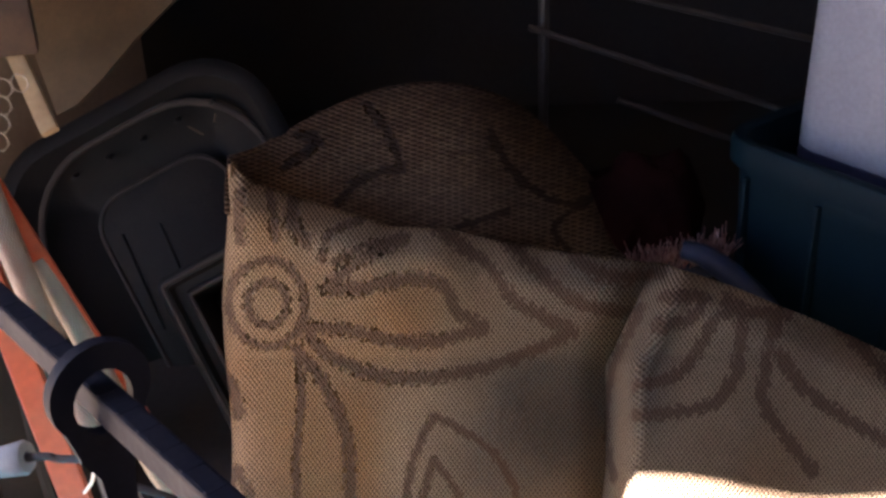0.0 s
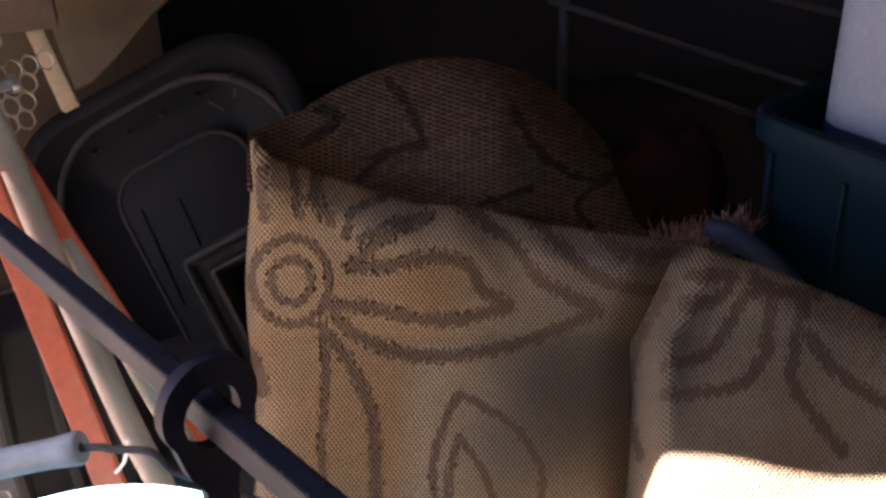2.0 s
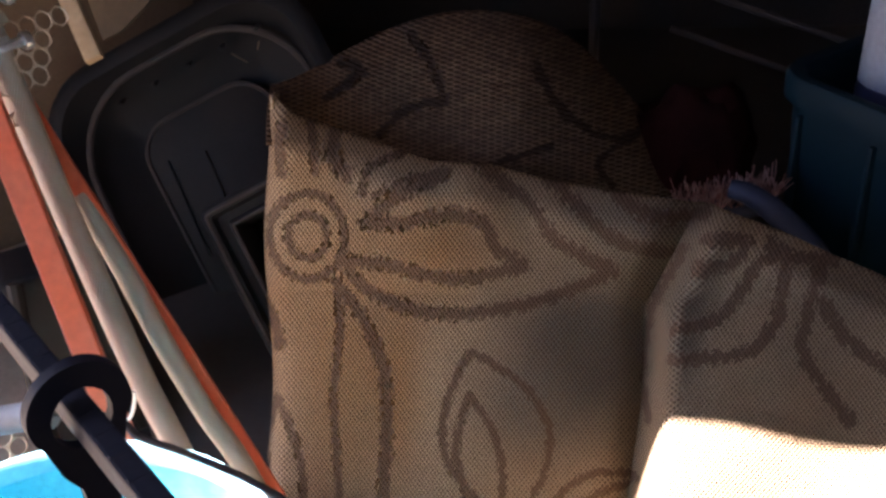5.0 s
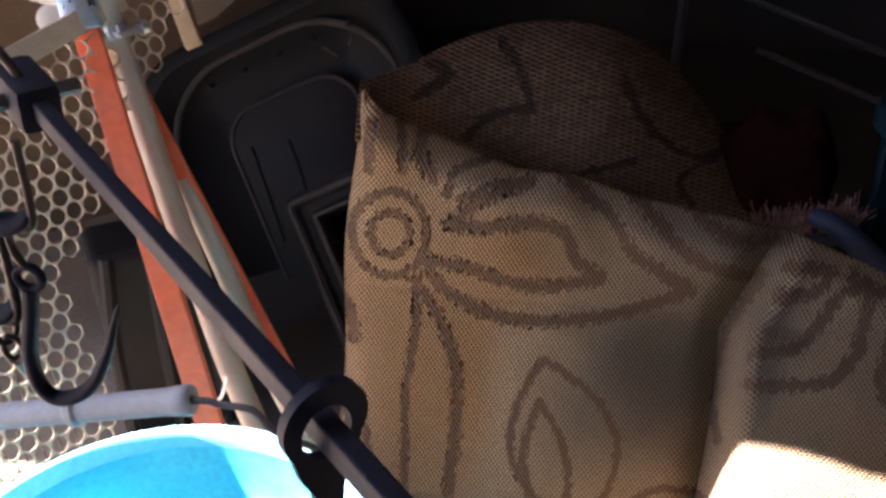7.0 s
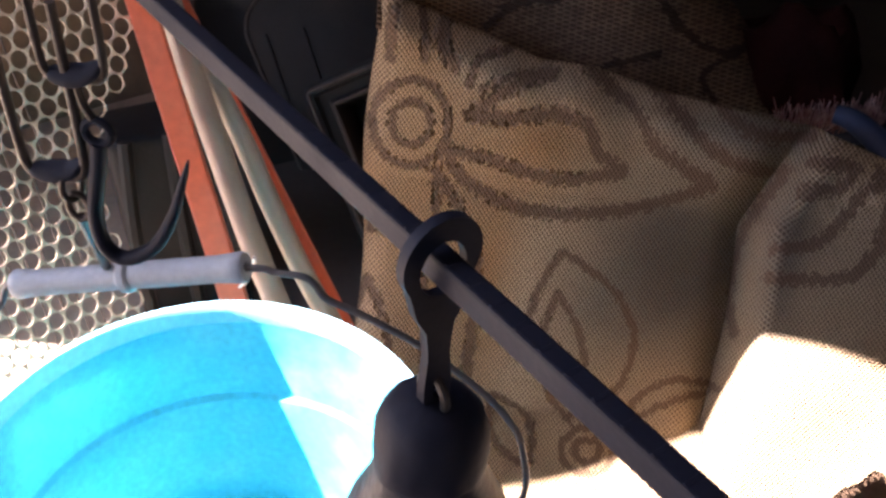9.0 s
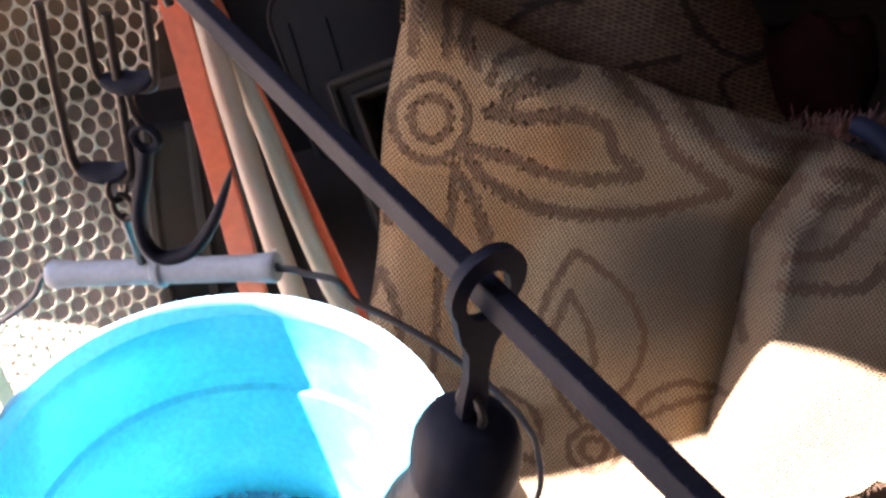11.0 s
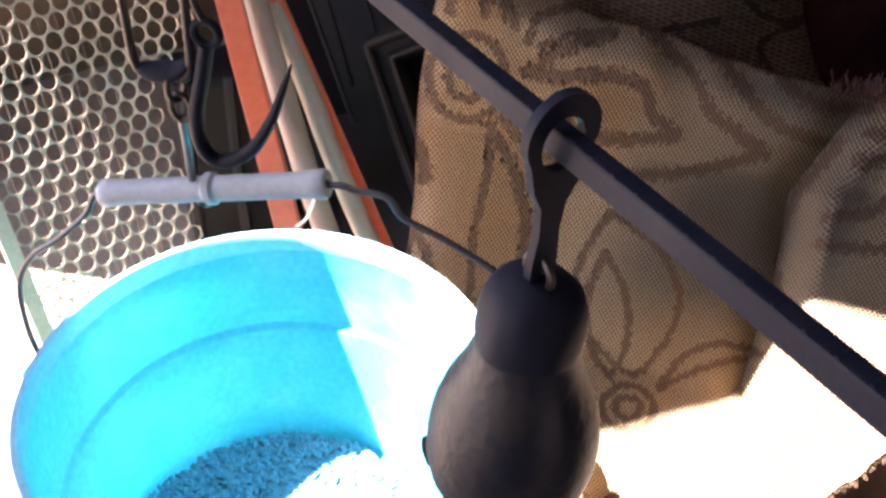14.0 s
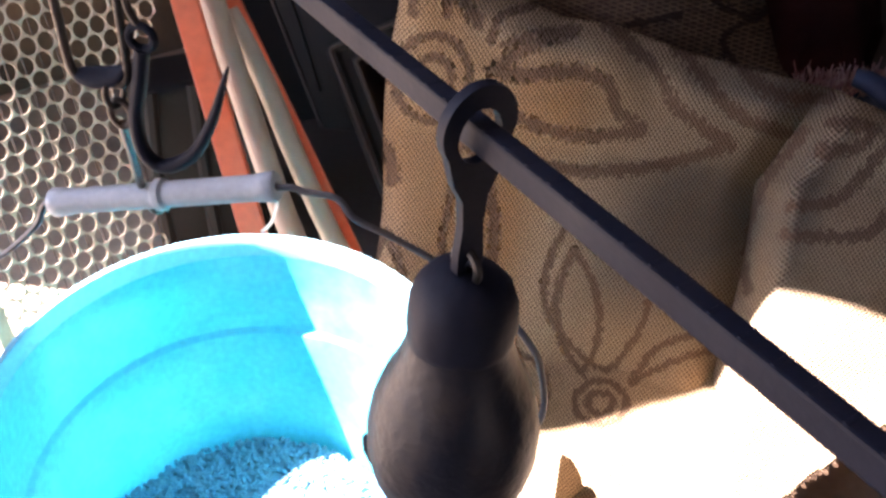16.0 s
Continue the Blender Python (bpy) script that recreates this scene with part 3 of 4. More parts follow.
def big_tray():
    top = thing("moulded_tray", "large black moulded plastic tray leaning behind the tubes, dusty", "tray")
    w, h, r = 0.34, 0.60, 0.085
    m = frame_of(lay(-0.485, 1.09, 0.112) - plane_y * h + plane_x * -0.065, plane_x, plane_y)
    part("body", shell([(inset(w, h, r, 0.0), 0.0), (inset(w, h, r, -0.004), 0.014), (inset(w, h, r, 0.004), 0.02), (inset(w, h, r, 0.016), 0.02),
                        (inset(w, h, r, 0.022), 0.012), (inset(w, h, r, 0.034), -0.004), (inset(w, h, r, 0.075), -0.03), (inset(w, h, r, 0.09), -0.034)], m), BLACK, top)
    def edge(k, z, rad, label):
        o = inset(w, h, r + 0.045, k)
        part("lip", tube([m @ Vector((x, y, z)) for x, y in o + o[:1]], rad, 8, 1, 1.0, False, False), PALE_EDGE, top, label)
    edge(0.027, 0.006, 0.0042, "paler rounded lip")
    edge(0.087, -0.017, 0.0028, "paler edge of the floor panel")
    for k in range(5):
        part("rib", joined([box((0.006, 0.004, 0.02), m @ pose(0.1 + 0.045 * k, h - 0.05, 0.004, 20), 0.001)]), BLACK, top)
    part("floor_panel", shell([(inset(w, h, 0.13, 0.085), -0.034), (inset(w, h, 0.13, 0.085), -0.02), (inset(w, h, 0.13, 0.089), -0.017)], m), DARK, top, "dusty raised floor panel")
    for k in range(2):
        part("slot", box((0.0035, 0.12, 0.004), m @ pose(0.105 + 0.045 * k, h - 0.19 - 0.01 * k, -0.0165, 0, 0, -4), 0.001), BLACK, top, "narrow black slot")
    return top


big_tray()


def square_tray():
    top = thing("square_tray", "black square-cornered plastic tray with a double raised edge", "tray")
    w, h, r = 0.105, 0.5, 0.012
    m = frame_of(lay(-0.262, 0.905, -0.03) + Vector((-0.0302, 0.0327, -0.0194)) - plane_y * h, plane_x, plane_y)
    part("body", shell([(inset(w, h, r, 0), -0.06), (inset(w, h, r, 0), 0.0), (inset(w, h, r, 0.0035), 0.003), (inset(w, h, r, 0.011), 0.003), (inset(w, h, r, 0.014), -0.004), (inset(w, h, r, 0.022), -0.006), (inset(w, h, r, 0.025), -0.001), (inset(w, h, r, 0.029), -0.001), (inset(w, h, r, 0.034), -0.045)], m), BLACK, top)
    for k, z in ((0.007, 0.0035), (0.027, -0.0005)):
        o = inset(w, h, r, k)
        part("edge_bead", tube([m @ Vector((x, y, z)) for x, y in o + o[:1]], 0.0022, 8, 1, 1.0, False, False), PALE_EDGE, top, "paler raised bead")
    return top


square_tray()


def dark_case():
    top = thing("dark_case", "dark grey plastic case with ribs standing behind the tubes", "case")
    m = frame_of((-0.375, 0.60, FLOOR), (0.75, 0.5, 0), (-0.05, 0.2, 1))
    part("body", box((0.11, 0.2, 0.1), m @ pose(0.05, 0.1, -0.1), 0.012, 3), DARK, top)
    for k in range(3):
        part("rib", tube([m @ Vector((0.0 + 0.045 * k, 0.0, -0.03)), m @ Vector((0.0 + 0.045 * k, 0.1, -0.03)), m @ Vector((0.012 + 0.04 * k, 0.2, -0.045))], 0.007, 8), BLACK, top, "raised rib")
    return top


dark_case()


# ---- orange bars and hoses ----
def long_box(p, q, w, t, face, bevel=0.001):
    p, q = Vector(p), Vector(q)
    m = frame_of((p + q) / 2, q - p, face)
    return box(((q - p).length, w, t), m, bevel)


def toward(p, q, k):
    return Vector(p) + (Vector(q) - Vector(p)) * k


def orange_bars():
    a, b = Vector((-0.358, 0.640, 0.385)), Vector((-0.2495, 0.505, 0.147))
    foot = toward(a, b, (a.z - FLOOR) / (a.z - b.z))
    top = thing("orange_bar", "orange painted rectangular metal bar leaning upright", "bar", "orange bars")
    part("bar", long_box(a, foot, 0.0195, 0.009, (1, 0.2, 0), 0.0012), ORANGE, top, "", False)
    part("end_block", box((0.027, 0.028, 0.024), frame_of(a + Vector((-0.002, 0.003, 0.016)), (1, 0.3, 0.12), (0, 0.3, 1)), 0.003), CLAMP, top, "zinc clamp block")
    part("knob", lathe([(0, -0.010), (0.006, -0.010), (0.009, -0.006), (0.0105, 0.0), (0.0092, 0.004), (0.0108, 0.007), (0, 0.010)], 20, pose(a.x - 0.024, a.y, a.z + 0.008, 60, 30, 0)), FITTING, top, "milky white knob")
    part("bolt", lathe([(0, -0.012), (0.006, -0.012), (0.006, 0.008), (0.0045, 0.01), (0.0045, 0.016), (0, 0.016)], 6, pose(a.x - 0.02, a.y - 0.002, a.z + 0.026, 70, 0, -30)), CLAMP, top, "bright hexagon bolt")
    a2, b2 = Vector((-0.339, 0.652, 0.345)), Vector((-0.199, 0.572, 0.095))
    foot2 = toward(a2, b2, (a2.z - FLOOR) / (a2.z - b2.z))
    two = thing("orange_strip", "thin orange painted strip leaning behind the braided hose", "bar", "orange bars")
    part("bar", long_box(a2, foot2, 0.017, 0.004, (1, 0.1, 0), 0.0008), ORANGE, two, "", False)
    stands(top, TUBES)
    stands(two, TUBES)


orange_bars()


def hose(pts, r, label):
    top = thing("hose", label, "hose", "braided hoses")
    line = smooth_line(pts, 24)
    bm = tube(line, r, 20, 1, 1.0, True, False)
    me = bpy.data.meshes.new("hose_wall")
    bm.to_mesh(me)
    bm.free()
    run, acc = [], 0.0
    for i, p in enumerate(line):
        acc += (p - line[i - 1]).length if i else 0
        run += [(math.tau * r * abs(k / 20 * 2 - 1), acc, 0) for k in range(20)]
    w = me.attributes.new("weave", "FLOAT_VECTOR", "POINT")
    w.data.foreach_set("vector", np.array(run, np.float32).ravel())
    ob = finish(new("hose_wall", me), HOSE, top)
    return top, line


def hose_clamp(parent, p, d, r):
    m = frame_of(p, d, (0, 0, 1)) @ pose(0, 0, 0, 0, 90, 0)
    c = part("clamp_band", lathe([(r + 0.0002, -0.005), (r + 0.0015, -0.005), (r + 0.0015, 0.005), (r + 0.0002, 0.005)], 24, m, True), CLAMP, parent, "bright worm-drive clamp")
    part("clamp_screw", tube([m @ Vector((-0.002, r + 0.003, 0)), m @ Vector((0.0, r + 0.003, 0.001)), m @ Vector((0.016, r + 0.003, 0.002))], 0.0036, 8), CLAMP, c)
    part("screw_head", lathe([(0.002, 0.004), (0.0062, 0.003), (0.0068, 0), (0.0062, -0.003), (0, -0.003)], 16, m @ pose(0.018, r + 0.003, 0.002, 0, 90, 0)), CLAMP, c, "round slotted screw head")
    part("housing", box((0.008, 0.007, 0.010), m @ pose(0.002, r + 0.002, 0), 0.001), CLAMP, c)


h1, line1 = hose([(-0.347, 0.655, 0.395), (-0.338, 0.648, 0.36), (-0.312, 0.62, 0.29), (-0.286, 0.592, 0.232), (-0.25, 0.555, 0.155), (-0.222, 0.532, 0.092), (-0.196, 0.51, FLOOR + 0.01)], 0.0098, "dusty clear hose with white braid, leaning on the orange bar")
hose_clamp(h1, Vector((-0.3435, 0.652, 0.381)), Vector((0.009, -0.007, -0.035)), 0.0098)
hose_clamp(h1, Vector((-0.352, 0.659, 0.412)), Vector((0.009, -0.007, -0.035)), 0.0098)
part("coupling", lathe([(0.0, -0.02), (0.0105, -0.02), (0.0105, -0.008), (0.013, -0.006), (0.013, 0.006), (0.0105, 0.008), (0.0105, 0.03), (0, 0.03)], 20, frame_of((-0.352, 0.659, 0.412), (0.25, -0.2, -0.95), (0, 1, 0)) @ pose(0, 0, 0, 0, 90, 0)), FITTING, h1, "milky plastic coupling")
h2, line2 = hose([(-0.30, 0.632, 0.27), (-0.268, 0.607, 0.215), (-0.243, 0.585, 0.172), (-0.212, 0.565, 0.115), (-0.184, 0.55, 0.07), (-0.15, 0.53, FLOOR + 0.01)], 0.0085, "dusty braided hose running beside the orange strip")

stands(h1, TUBES)
stands(h2, TUBES)
cord = thing("cord_tie", "short end of white cord tied round the hose", "cord")
part("cord", tube([(-0.262, 0.50, 0.165), (-0.258, 0.496, 0.17), (-0.2495, 0.492, 0.182), (-0.243, 0.49, 0.198), (-0.2415, 0.489, 0.205)], 0.0013, 8), TIE, cord)
stands(cord, pose(0.023, -0.001, 0.001))

cable = thing("thin_cable", "thin black cable lying against the braided hose", "cable")
part("cable", tube([(-0.324, 0.606, 0.30), (-0.303, 0.582, 0.25), (-0.279, 0.556, 0.2), (-0.259, 0.536, 0.15), (-0.240, 0.519, 0.1), (-0.212, 0.5, FLOOR + 0.004)], 0.0019, 8), BLACK, cable)
stands(cable, TUBES)
for p, q in (((-0.286, 0.985, 0.243), (-0.272, 0.99, 0.231)), ((-0.258, 0.99, 0.245), (-0.256, 0.992, 0.254))):
    straw = thing("straw", "short pale straw caught on the black tray", "straw", "straws on the tray")
    part("stalk", tube([p, q], 0.0006, 6, 2), CARD, straw)


# ---- perforated tub ----
def perforated_tub():
    top = thing("perforated_tub", "dusty beige plastic tub wall full of round holes", "tub")
    o = Vector((-0.3981, 0.537, 0.1812))
    m = frame_of(o, (0.6, 0.8, 0), (-0.279, 0.27, 0.92))
    pitch, rowh, r, t = 0.0138, 0.0128, 0.00645, 0.0016
    bm = bmesh.new()
    n, tall = 12, rowh / (pitch * 0.8660254)
    x0, x1, y0, y1 = -0.098, 0.215, -0.256, 0.216
    for j in range(int((y1 - y0) / rowh)):
        for i in range(int((x1 - x0) / pitch)):
            cx, cy = x0 + pitch * (i + 0.5 + 0.5 * (j % 2)), y0 + rowh * (j + 0.5)
            if cx > (0.040 if cy < 0.03 else 0.012 + cy) or cy > 0.165 + 0.23 * cx:
                continue
            wall, hole = [], []
            for k in range(n):
                a = math.tau * k / n
                R = pitch / 2 if k % 2 == 0 else pitch / math.sqrt(3)
                wall.append((cx + R * math.cos(a), cy + tall * R * math.sin(a)))
                hole.append((cx + r * math.cos(a), cy + tall * r * math.sin(a)))
            f = [[bm.verts.new((x, y, z)) for x, y in ring_] for ring_, z in ((wall, t / 2), (hole, t / 2), (hole, -t / 2), (wall, -t / 2))]
            for a_, b_ in zip(f, f[1:]):
                for k in range(n):
                    bm.faces.new((a_[k], a_[(k + 1) % n], b_[(k + 1) % n], b_[k]))
    bmesh.ops.remove_doubles(bm, verts=bm.verts, dist=1e-5)
    bmesh.ops.transform(bm, matrix=m, verts=bm.verts)
    part("wall", bm, TUB, top, "", False)
    part("corner_post", box((0.012, 0.436, 0.006), m @ pose(-0.104, -0.038, 0), 0.0015), TUB, top, "flat corner strip")
    part("top_edge", box((0.27, 0.018, 0.006), m @ pose(0.032, 0.1835, 0, 0, 0, 13), 0.0015), TUB, top, "flat upper edge")
    # wires that pass behind the holes
    for k in range(8):
        x = -0.09 + 0.0135 * k
        part("rear_wire", tube([m @ Vector((x, -0.22, -0.012)), m @ Vector((x + 0.012, 0.13, -0.012))], 0.0006, 6, 1), RACK, top, "thin wire behind the holes")
    return top


stands(perforated_tub(), TUB_PLACE)

back = thing("backing_board", "dusty brown board behind the perforated tub", "board")
part("board", box((0.9, 0.02, 0.5), frame_of((-0.72, 0.86, FLOOR + 0.25), (0.75, 0.66, 0), (-0.66, 0.75, 0)), 0.002), BACKING, back)
stands(back, BOARDS)

brown = thing("brown_plank", "dark brown plank above the perforated tub", "plank")
part("plank", box((0.5, 0.03, 0.14), pose(-0.62, 0.80, 0.42, 0, 0, 20), 0.003), BROWN, brown)
stands(brown, BOARDS)

# ---- cardboard and batten above the trays ----
card = thing("cardboard_sheet", "stained tan cardboard sheet leaning above the trays", "cardboard")
part("sheet", slab([(-0.032, -0.008), (-0.01, 0.002), (0.02, 0.03), (0.06, 0.075), (0.13, 0.14), (0.27, 0.35), (-0.16, 0.36), (-0.08, 0.13)], -0.003, 0.003, frame_of(lay(-0.415, 1.08, 0.16), (1, 0, 0), lay(0, 0, 1) - lay(0, 0, 0))), CARD, card)
bat = thing("batten", "short raw wood batten with a sawn end", "batten")
part("batten", long_box(lay(-0.50, 1.0, 0.31), lay(-0.389, 0.935, 0.118), 0.017, 0.01, (1, 0, 0), 0.001), WOOD, bat)


# ---- shelf corner: wire rack, jug, teal crate, brush ----
def wire_rack():
    top = thing("wire_rack", "dull steel wire rack in the dark corner", "rack")
    lines = [((0.10, 1.27, 0.325), (0.60, 1.20, 0.21)), ((0.09, 1.235, 0.268), (0.60, 1.16, 0.105)), ((0.20, 1.19, 0.185), (0.60, 1.13, 0.05)), ((0.10, 1.3, 0.42), (0.60, 1.25, 0.33))]
    for a, b in lines:
        part("rail", tube([a, b], 0.0042, 8, 1), RACK, top)
    part("post", tube([(0.11, 1.26, FLOOR), (0.11, 1.26, 0.6)], 0.007, 8, 1), RACK, top)
    part("post", tube([(0.60, 1.2, FLOOR), (0.60, 1.2, 0.6)], 0.007, 8, 1), RACK, top)
    for k in range(16):
        x = 0.29 + 0.02 * k
        part("mesh_wire", tube([(x, 1.3, 0.28), (x, 1.32, 0.5)], 0.0009, 5, 1), RACK, top)
    for k in range(9):
        part("mesh_wire", tube([(0.28, 1.302 + 0.002 * k, 0.345 + 0.02 * k), (0.6, 1.302 + 0.002 * k, 0.285 + 0.02 * k)], 0.0009, 5, 1), RACK, top)
    return top


wire_rack()


def teal_crate():
    top = thing("teal_crate", "dark teal plastic crate with a thick rim beside the sack", "crate")
    w, h, r = 0.36, 0.28, 0.045
    m = pose(0.268, 0.945, FLOOR, 0, 0, -52)
    z = 0.24 - FLOOR
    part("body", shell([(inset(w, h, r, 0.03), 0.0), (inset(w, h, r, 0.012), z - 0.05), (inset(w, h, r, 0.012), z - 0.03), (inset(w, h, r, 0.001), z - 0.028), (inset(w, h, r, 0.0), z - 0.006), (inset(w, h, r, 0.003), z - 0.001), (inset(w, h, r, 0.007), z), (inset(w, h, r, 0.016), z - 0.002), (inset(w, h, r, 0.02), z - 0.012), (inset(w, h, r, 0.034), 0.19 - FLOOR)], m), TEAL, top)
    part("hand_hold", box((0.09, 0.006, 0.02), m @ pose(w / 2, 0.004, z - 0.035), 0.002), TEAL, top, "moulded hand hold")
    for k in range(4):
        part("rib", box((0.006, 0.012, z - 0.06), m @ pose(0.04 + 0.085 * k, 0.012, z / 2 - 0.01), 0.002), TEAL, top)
    return top


teal_crate()


def jug():
    top = thing("jug", "milky white square plastic jug with blue base in the crate", "jug")
    m = pose(0.342, 0.945, 0.268, 0, 0, -52)
    w, r = 0.16, 0.03
    part("base", shell([(inset(w, w, r, 0.012), -0.077), (inset(w, w, r, 0.002), -0.07), (inset(w, w, r, 0.0), -0.05), (inset(w, w, r, 0.002), -0.044)], m), JUGBLUE, top, "blue moulded base")
    part("body", shell([(inset(w, w, r, 0.006), -0.045), (inset(w, w, r, 0.001), -0.041), (inset(w, w, r, 0.001), -0.035), (inset(w, w, r, 0.001), 0.2), (inset(w, w, r, 0.02), 0.225), (inset(w, w, r, 0.055), 0.235)], m), JUG, top)
    part("cap", lathe([(0, 0.262), (0.018, 0.262), (0.02, 0.258), (0.02, 0.236), (0, 0.236)], 24, m @ pose(w / 2, w / 2, 0)), JUGBLUE, top, "blue screw cap")
    return top


jug()


def brush():
    top = thing("scrubbing_brush", "dark blue brush with worn pink bristles beside the sack", "brush")
    p, q = Vector((0.205, 0.882, 0.128)), Vector((0.276, 0.893, 0.135))
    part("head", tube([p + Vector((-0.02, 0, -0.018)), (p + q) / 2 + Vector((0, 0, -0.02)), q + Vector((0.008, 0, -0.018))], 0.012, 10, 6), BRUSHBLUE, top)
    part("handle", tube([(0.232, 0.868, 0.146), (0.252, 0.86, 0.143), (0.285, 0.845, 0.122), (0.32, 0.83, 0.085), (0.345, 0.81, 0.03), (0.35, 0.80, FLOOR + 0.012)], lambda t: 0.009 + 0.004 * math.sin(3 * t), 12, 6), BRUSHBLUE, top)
    rnd = random.Random(3)
    bm = bmesh.new()
    for k in range(300):
        a = toward(p, q, rnd.uniform(-0.3, 1.1)) + Vector((0, rnd.uniform(-0.012, 0.012), -0.012))
        d = Vector((rnd.gauss(0, 0.4), rnd.gauss(-0.1, 0.4), 1)).normalized() * rnd.uniform(0.012, 0.032)
        s = Vector((rnd.uniform(-1, 1), rnd.uniform(-1, 1), 0)).normalized() * 0.0006
        u = s.cross(d).normalized() * 0.0006
        base = [bm.verts.new(a + x) for x in (s, u, -s - u)]
        tip_ = [bm.verts.new(a + d + x) for x in (s, u, -s - u)]
        for i in range(3):
            bm.faces.new((base[i], base[(i + 1) % 3], tip_[(i + 1) % 3], tip_[i]))
        bm.faces.new(tip_)
    b = part("bristles", bm, PINK, top, "worn pink bristles", False)
    b["kind"] = "stuff"
    return top


brush()
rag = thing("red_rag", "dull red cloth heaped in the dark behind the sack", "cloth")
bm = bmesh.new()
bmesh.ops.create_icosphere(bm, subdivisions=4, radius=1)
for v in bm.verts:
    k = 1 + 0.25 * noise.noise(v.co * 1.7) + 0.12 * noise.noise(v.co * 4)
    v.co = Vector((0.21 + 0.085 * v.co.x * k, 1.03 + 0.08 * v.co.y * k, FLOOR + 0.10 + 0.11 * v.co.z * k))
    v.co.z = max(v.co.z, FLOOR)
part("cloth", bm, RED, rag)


# ---- bucket ----
BX, BY, BZ = -0.154, 0.248, 0.287


def bucket():
    top = thing("bucket", "cyan plastic bucket with a wire handle, part full of grit", "bucket", at=(BX, BY, FLOOR))
    z = BZ - FLOOR
    body = part("body", lathe([(0, 0.004), (0.086, 0.0), (0.09, 0.004), (0.106, z - 0.075), (0.110, z - 0.069), (0.1115, z - 0.016), (0.1115, z - 0.012), (0.1095, z - 0.012),
                               (0.1078, z - 0.0655), (0.1072, z - 0.0668), (0.1048, z - 0.0682), (0.1042, z - 0.0696), (0.088, 0.008), (0, 0.008)], 128), BLUE, top)
    part("rim", lathe([(0.1096, z - 0.013), (0.1097, z - 0.003), (0.1112, z), (0.114, z), (0.1155, z - 0.003), (0.1155, z - 0.015), (0.1118, z - 0.015), (0.1118, z - 0.013)], 128, Matrix(), True), RIM, top, "pale rolled rim")
    part("rib", lathe([(0.1055, z - 0.072), (0.1115, z - 0.062), (0.1135, z - 0.062), (0.1135, z - 0.068), (0.1065, z - 0.078)], 128, Matrix(), True), BLUE, top, "outer stiffening rib")
    for s in (-1, 1):
        part("ear", box((0.012, 0.03, 0.026), pose(s * 0.118, 0, z - 0.026), 0.003), BLUE, top, "handle lug")
    wire = [(BX - 0.119, 0.248, 0.2618), (-0.2794, 0.2508, 0.2844), (-0.2789, 0.2544, 0.3141), (-0.2686, 0.2568, 0.3332), (-0.2527, 0.2584, 0.3463), (-0.236, 0.2605, 0.3625), (-0.2300, 0.2617, 0.3735),
            (-0.2216, 0.2620, 0.3765), (-0.1720, 0.2635, 0.3875), (-0.1213, 0.2649, 0.3985), (-0.1100, 0.2650, 0.3980), (-0.0985, 0.2649, 0.3976), (-0.0940, 0.2644, 0.3950), (-0.0890, 0.2637, 0.3885),
            (-0.0722, 0.2628, 0.3819), (-0.0490, 0.2614, 0.3700), (-0.0260, 0.2592, 0.3530), (-0.0140, 0.2575, 0.3400), (-0.0075, 0.2562, 0.3270), (-0.0045, 0.2525, 0.2982), (-0.0200, 0.2485, 0.2700), (BX + 0.119, 0.2480, 0.2618)]
    off = Vector((BX, BY, FLOOR))
    part("wire_handle", tube([Vector(p) - off for p in wire], 0.0015, 10, 6), WIRE, top, "grey steel wire handle")
    a, b = Vector((-0.2250, 0.2619, 0.3757)) - off, Vector((-0.1217, 0.2649, 0.3990)) - off
    m = frame_of(a, b - a, (0, 0, 1)) @ pose(0, 0, 0, 0, 90, 0)
    L = (b - a).length
    r = 0.0058
    part("grip", lathe([(0.002, 0), (r, 0), (r + 0.0007, 0.0012), (r + 0.0003, 0.006), (r - 0.0002, 0.012), (r - 0.0002, L / 2 - 0.003), (r + 0.0012, L / 2 - 0.0015), (r + 0.0012, L / 2 + 0.0015), (r - 0.0002, L / 2 + 0.003),
                        (r - 0.0002, L - 0.012), (r + 0.0003, L - 0.006), (r + 0.0007, L - 0.0012), (r, L), (0.002, L)], 32, m), GRIP, top, "off-white plastic hand grip with a middle ring")
    return top


bucket()


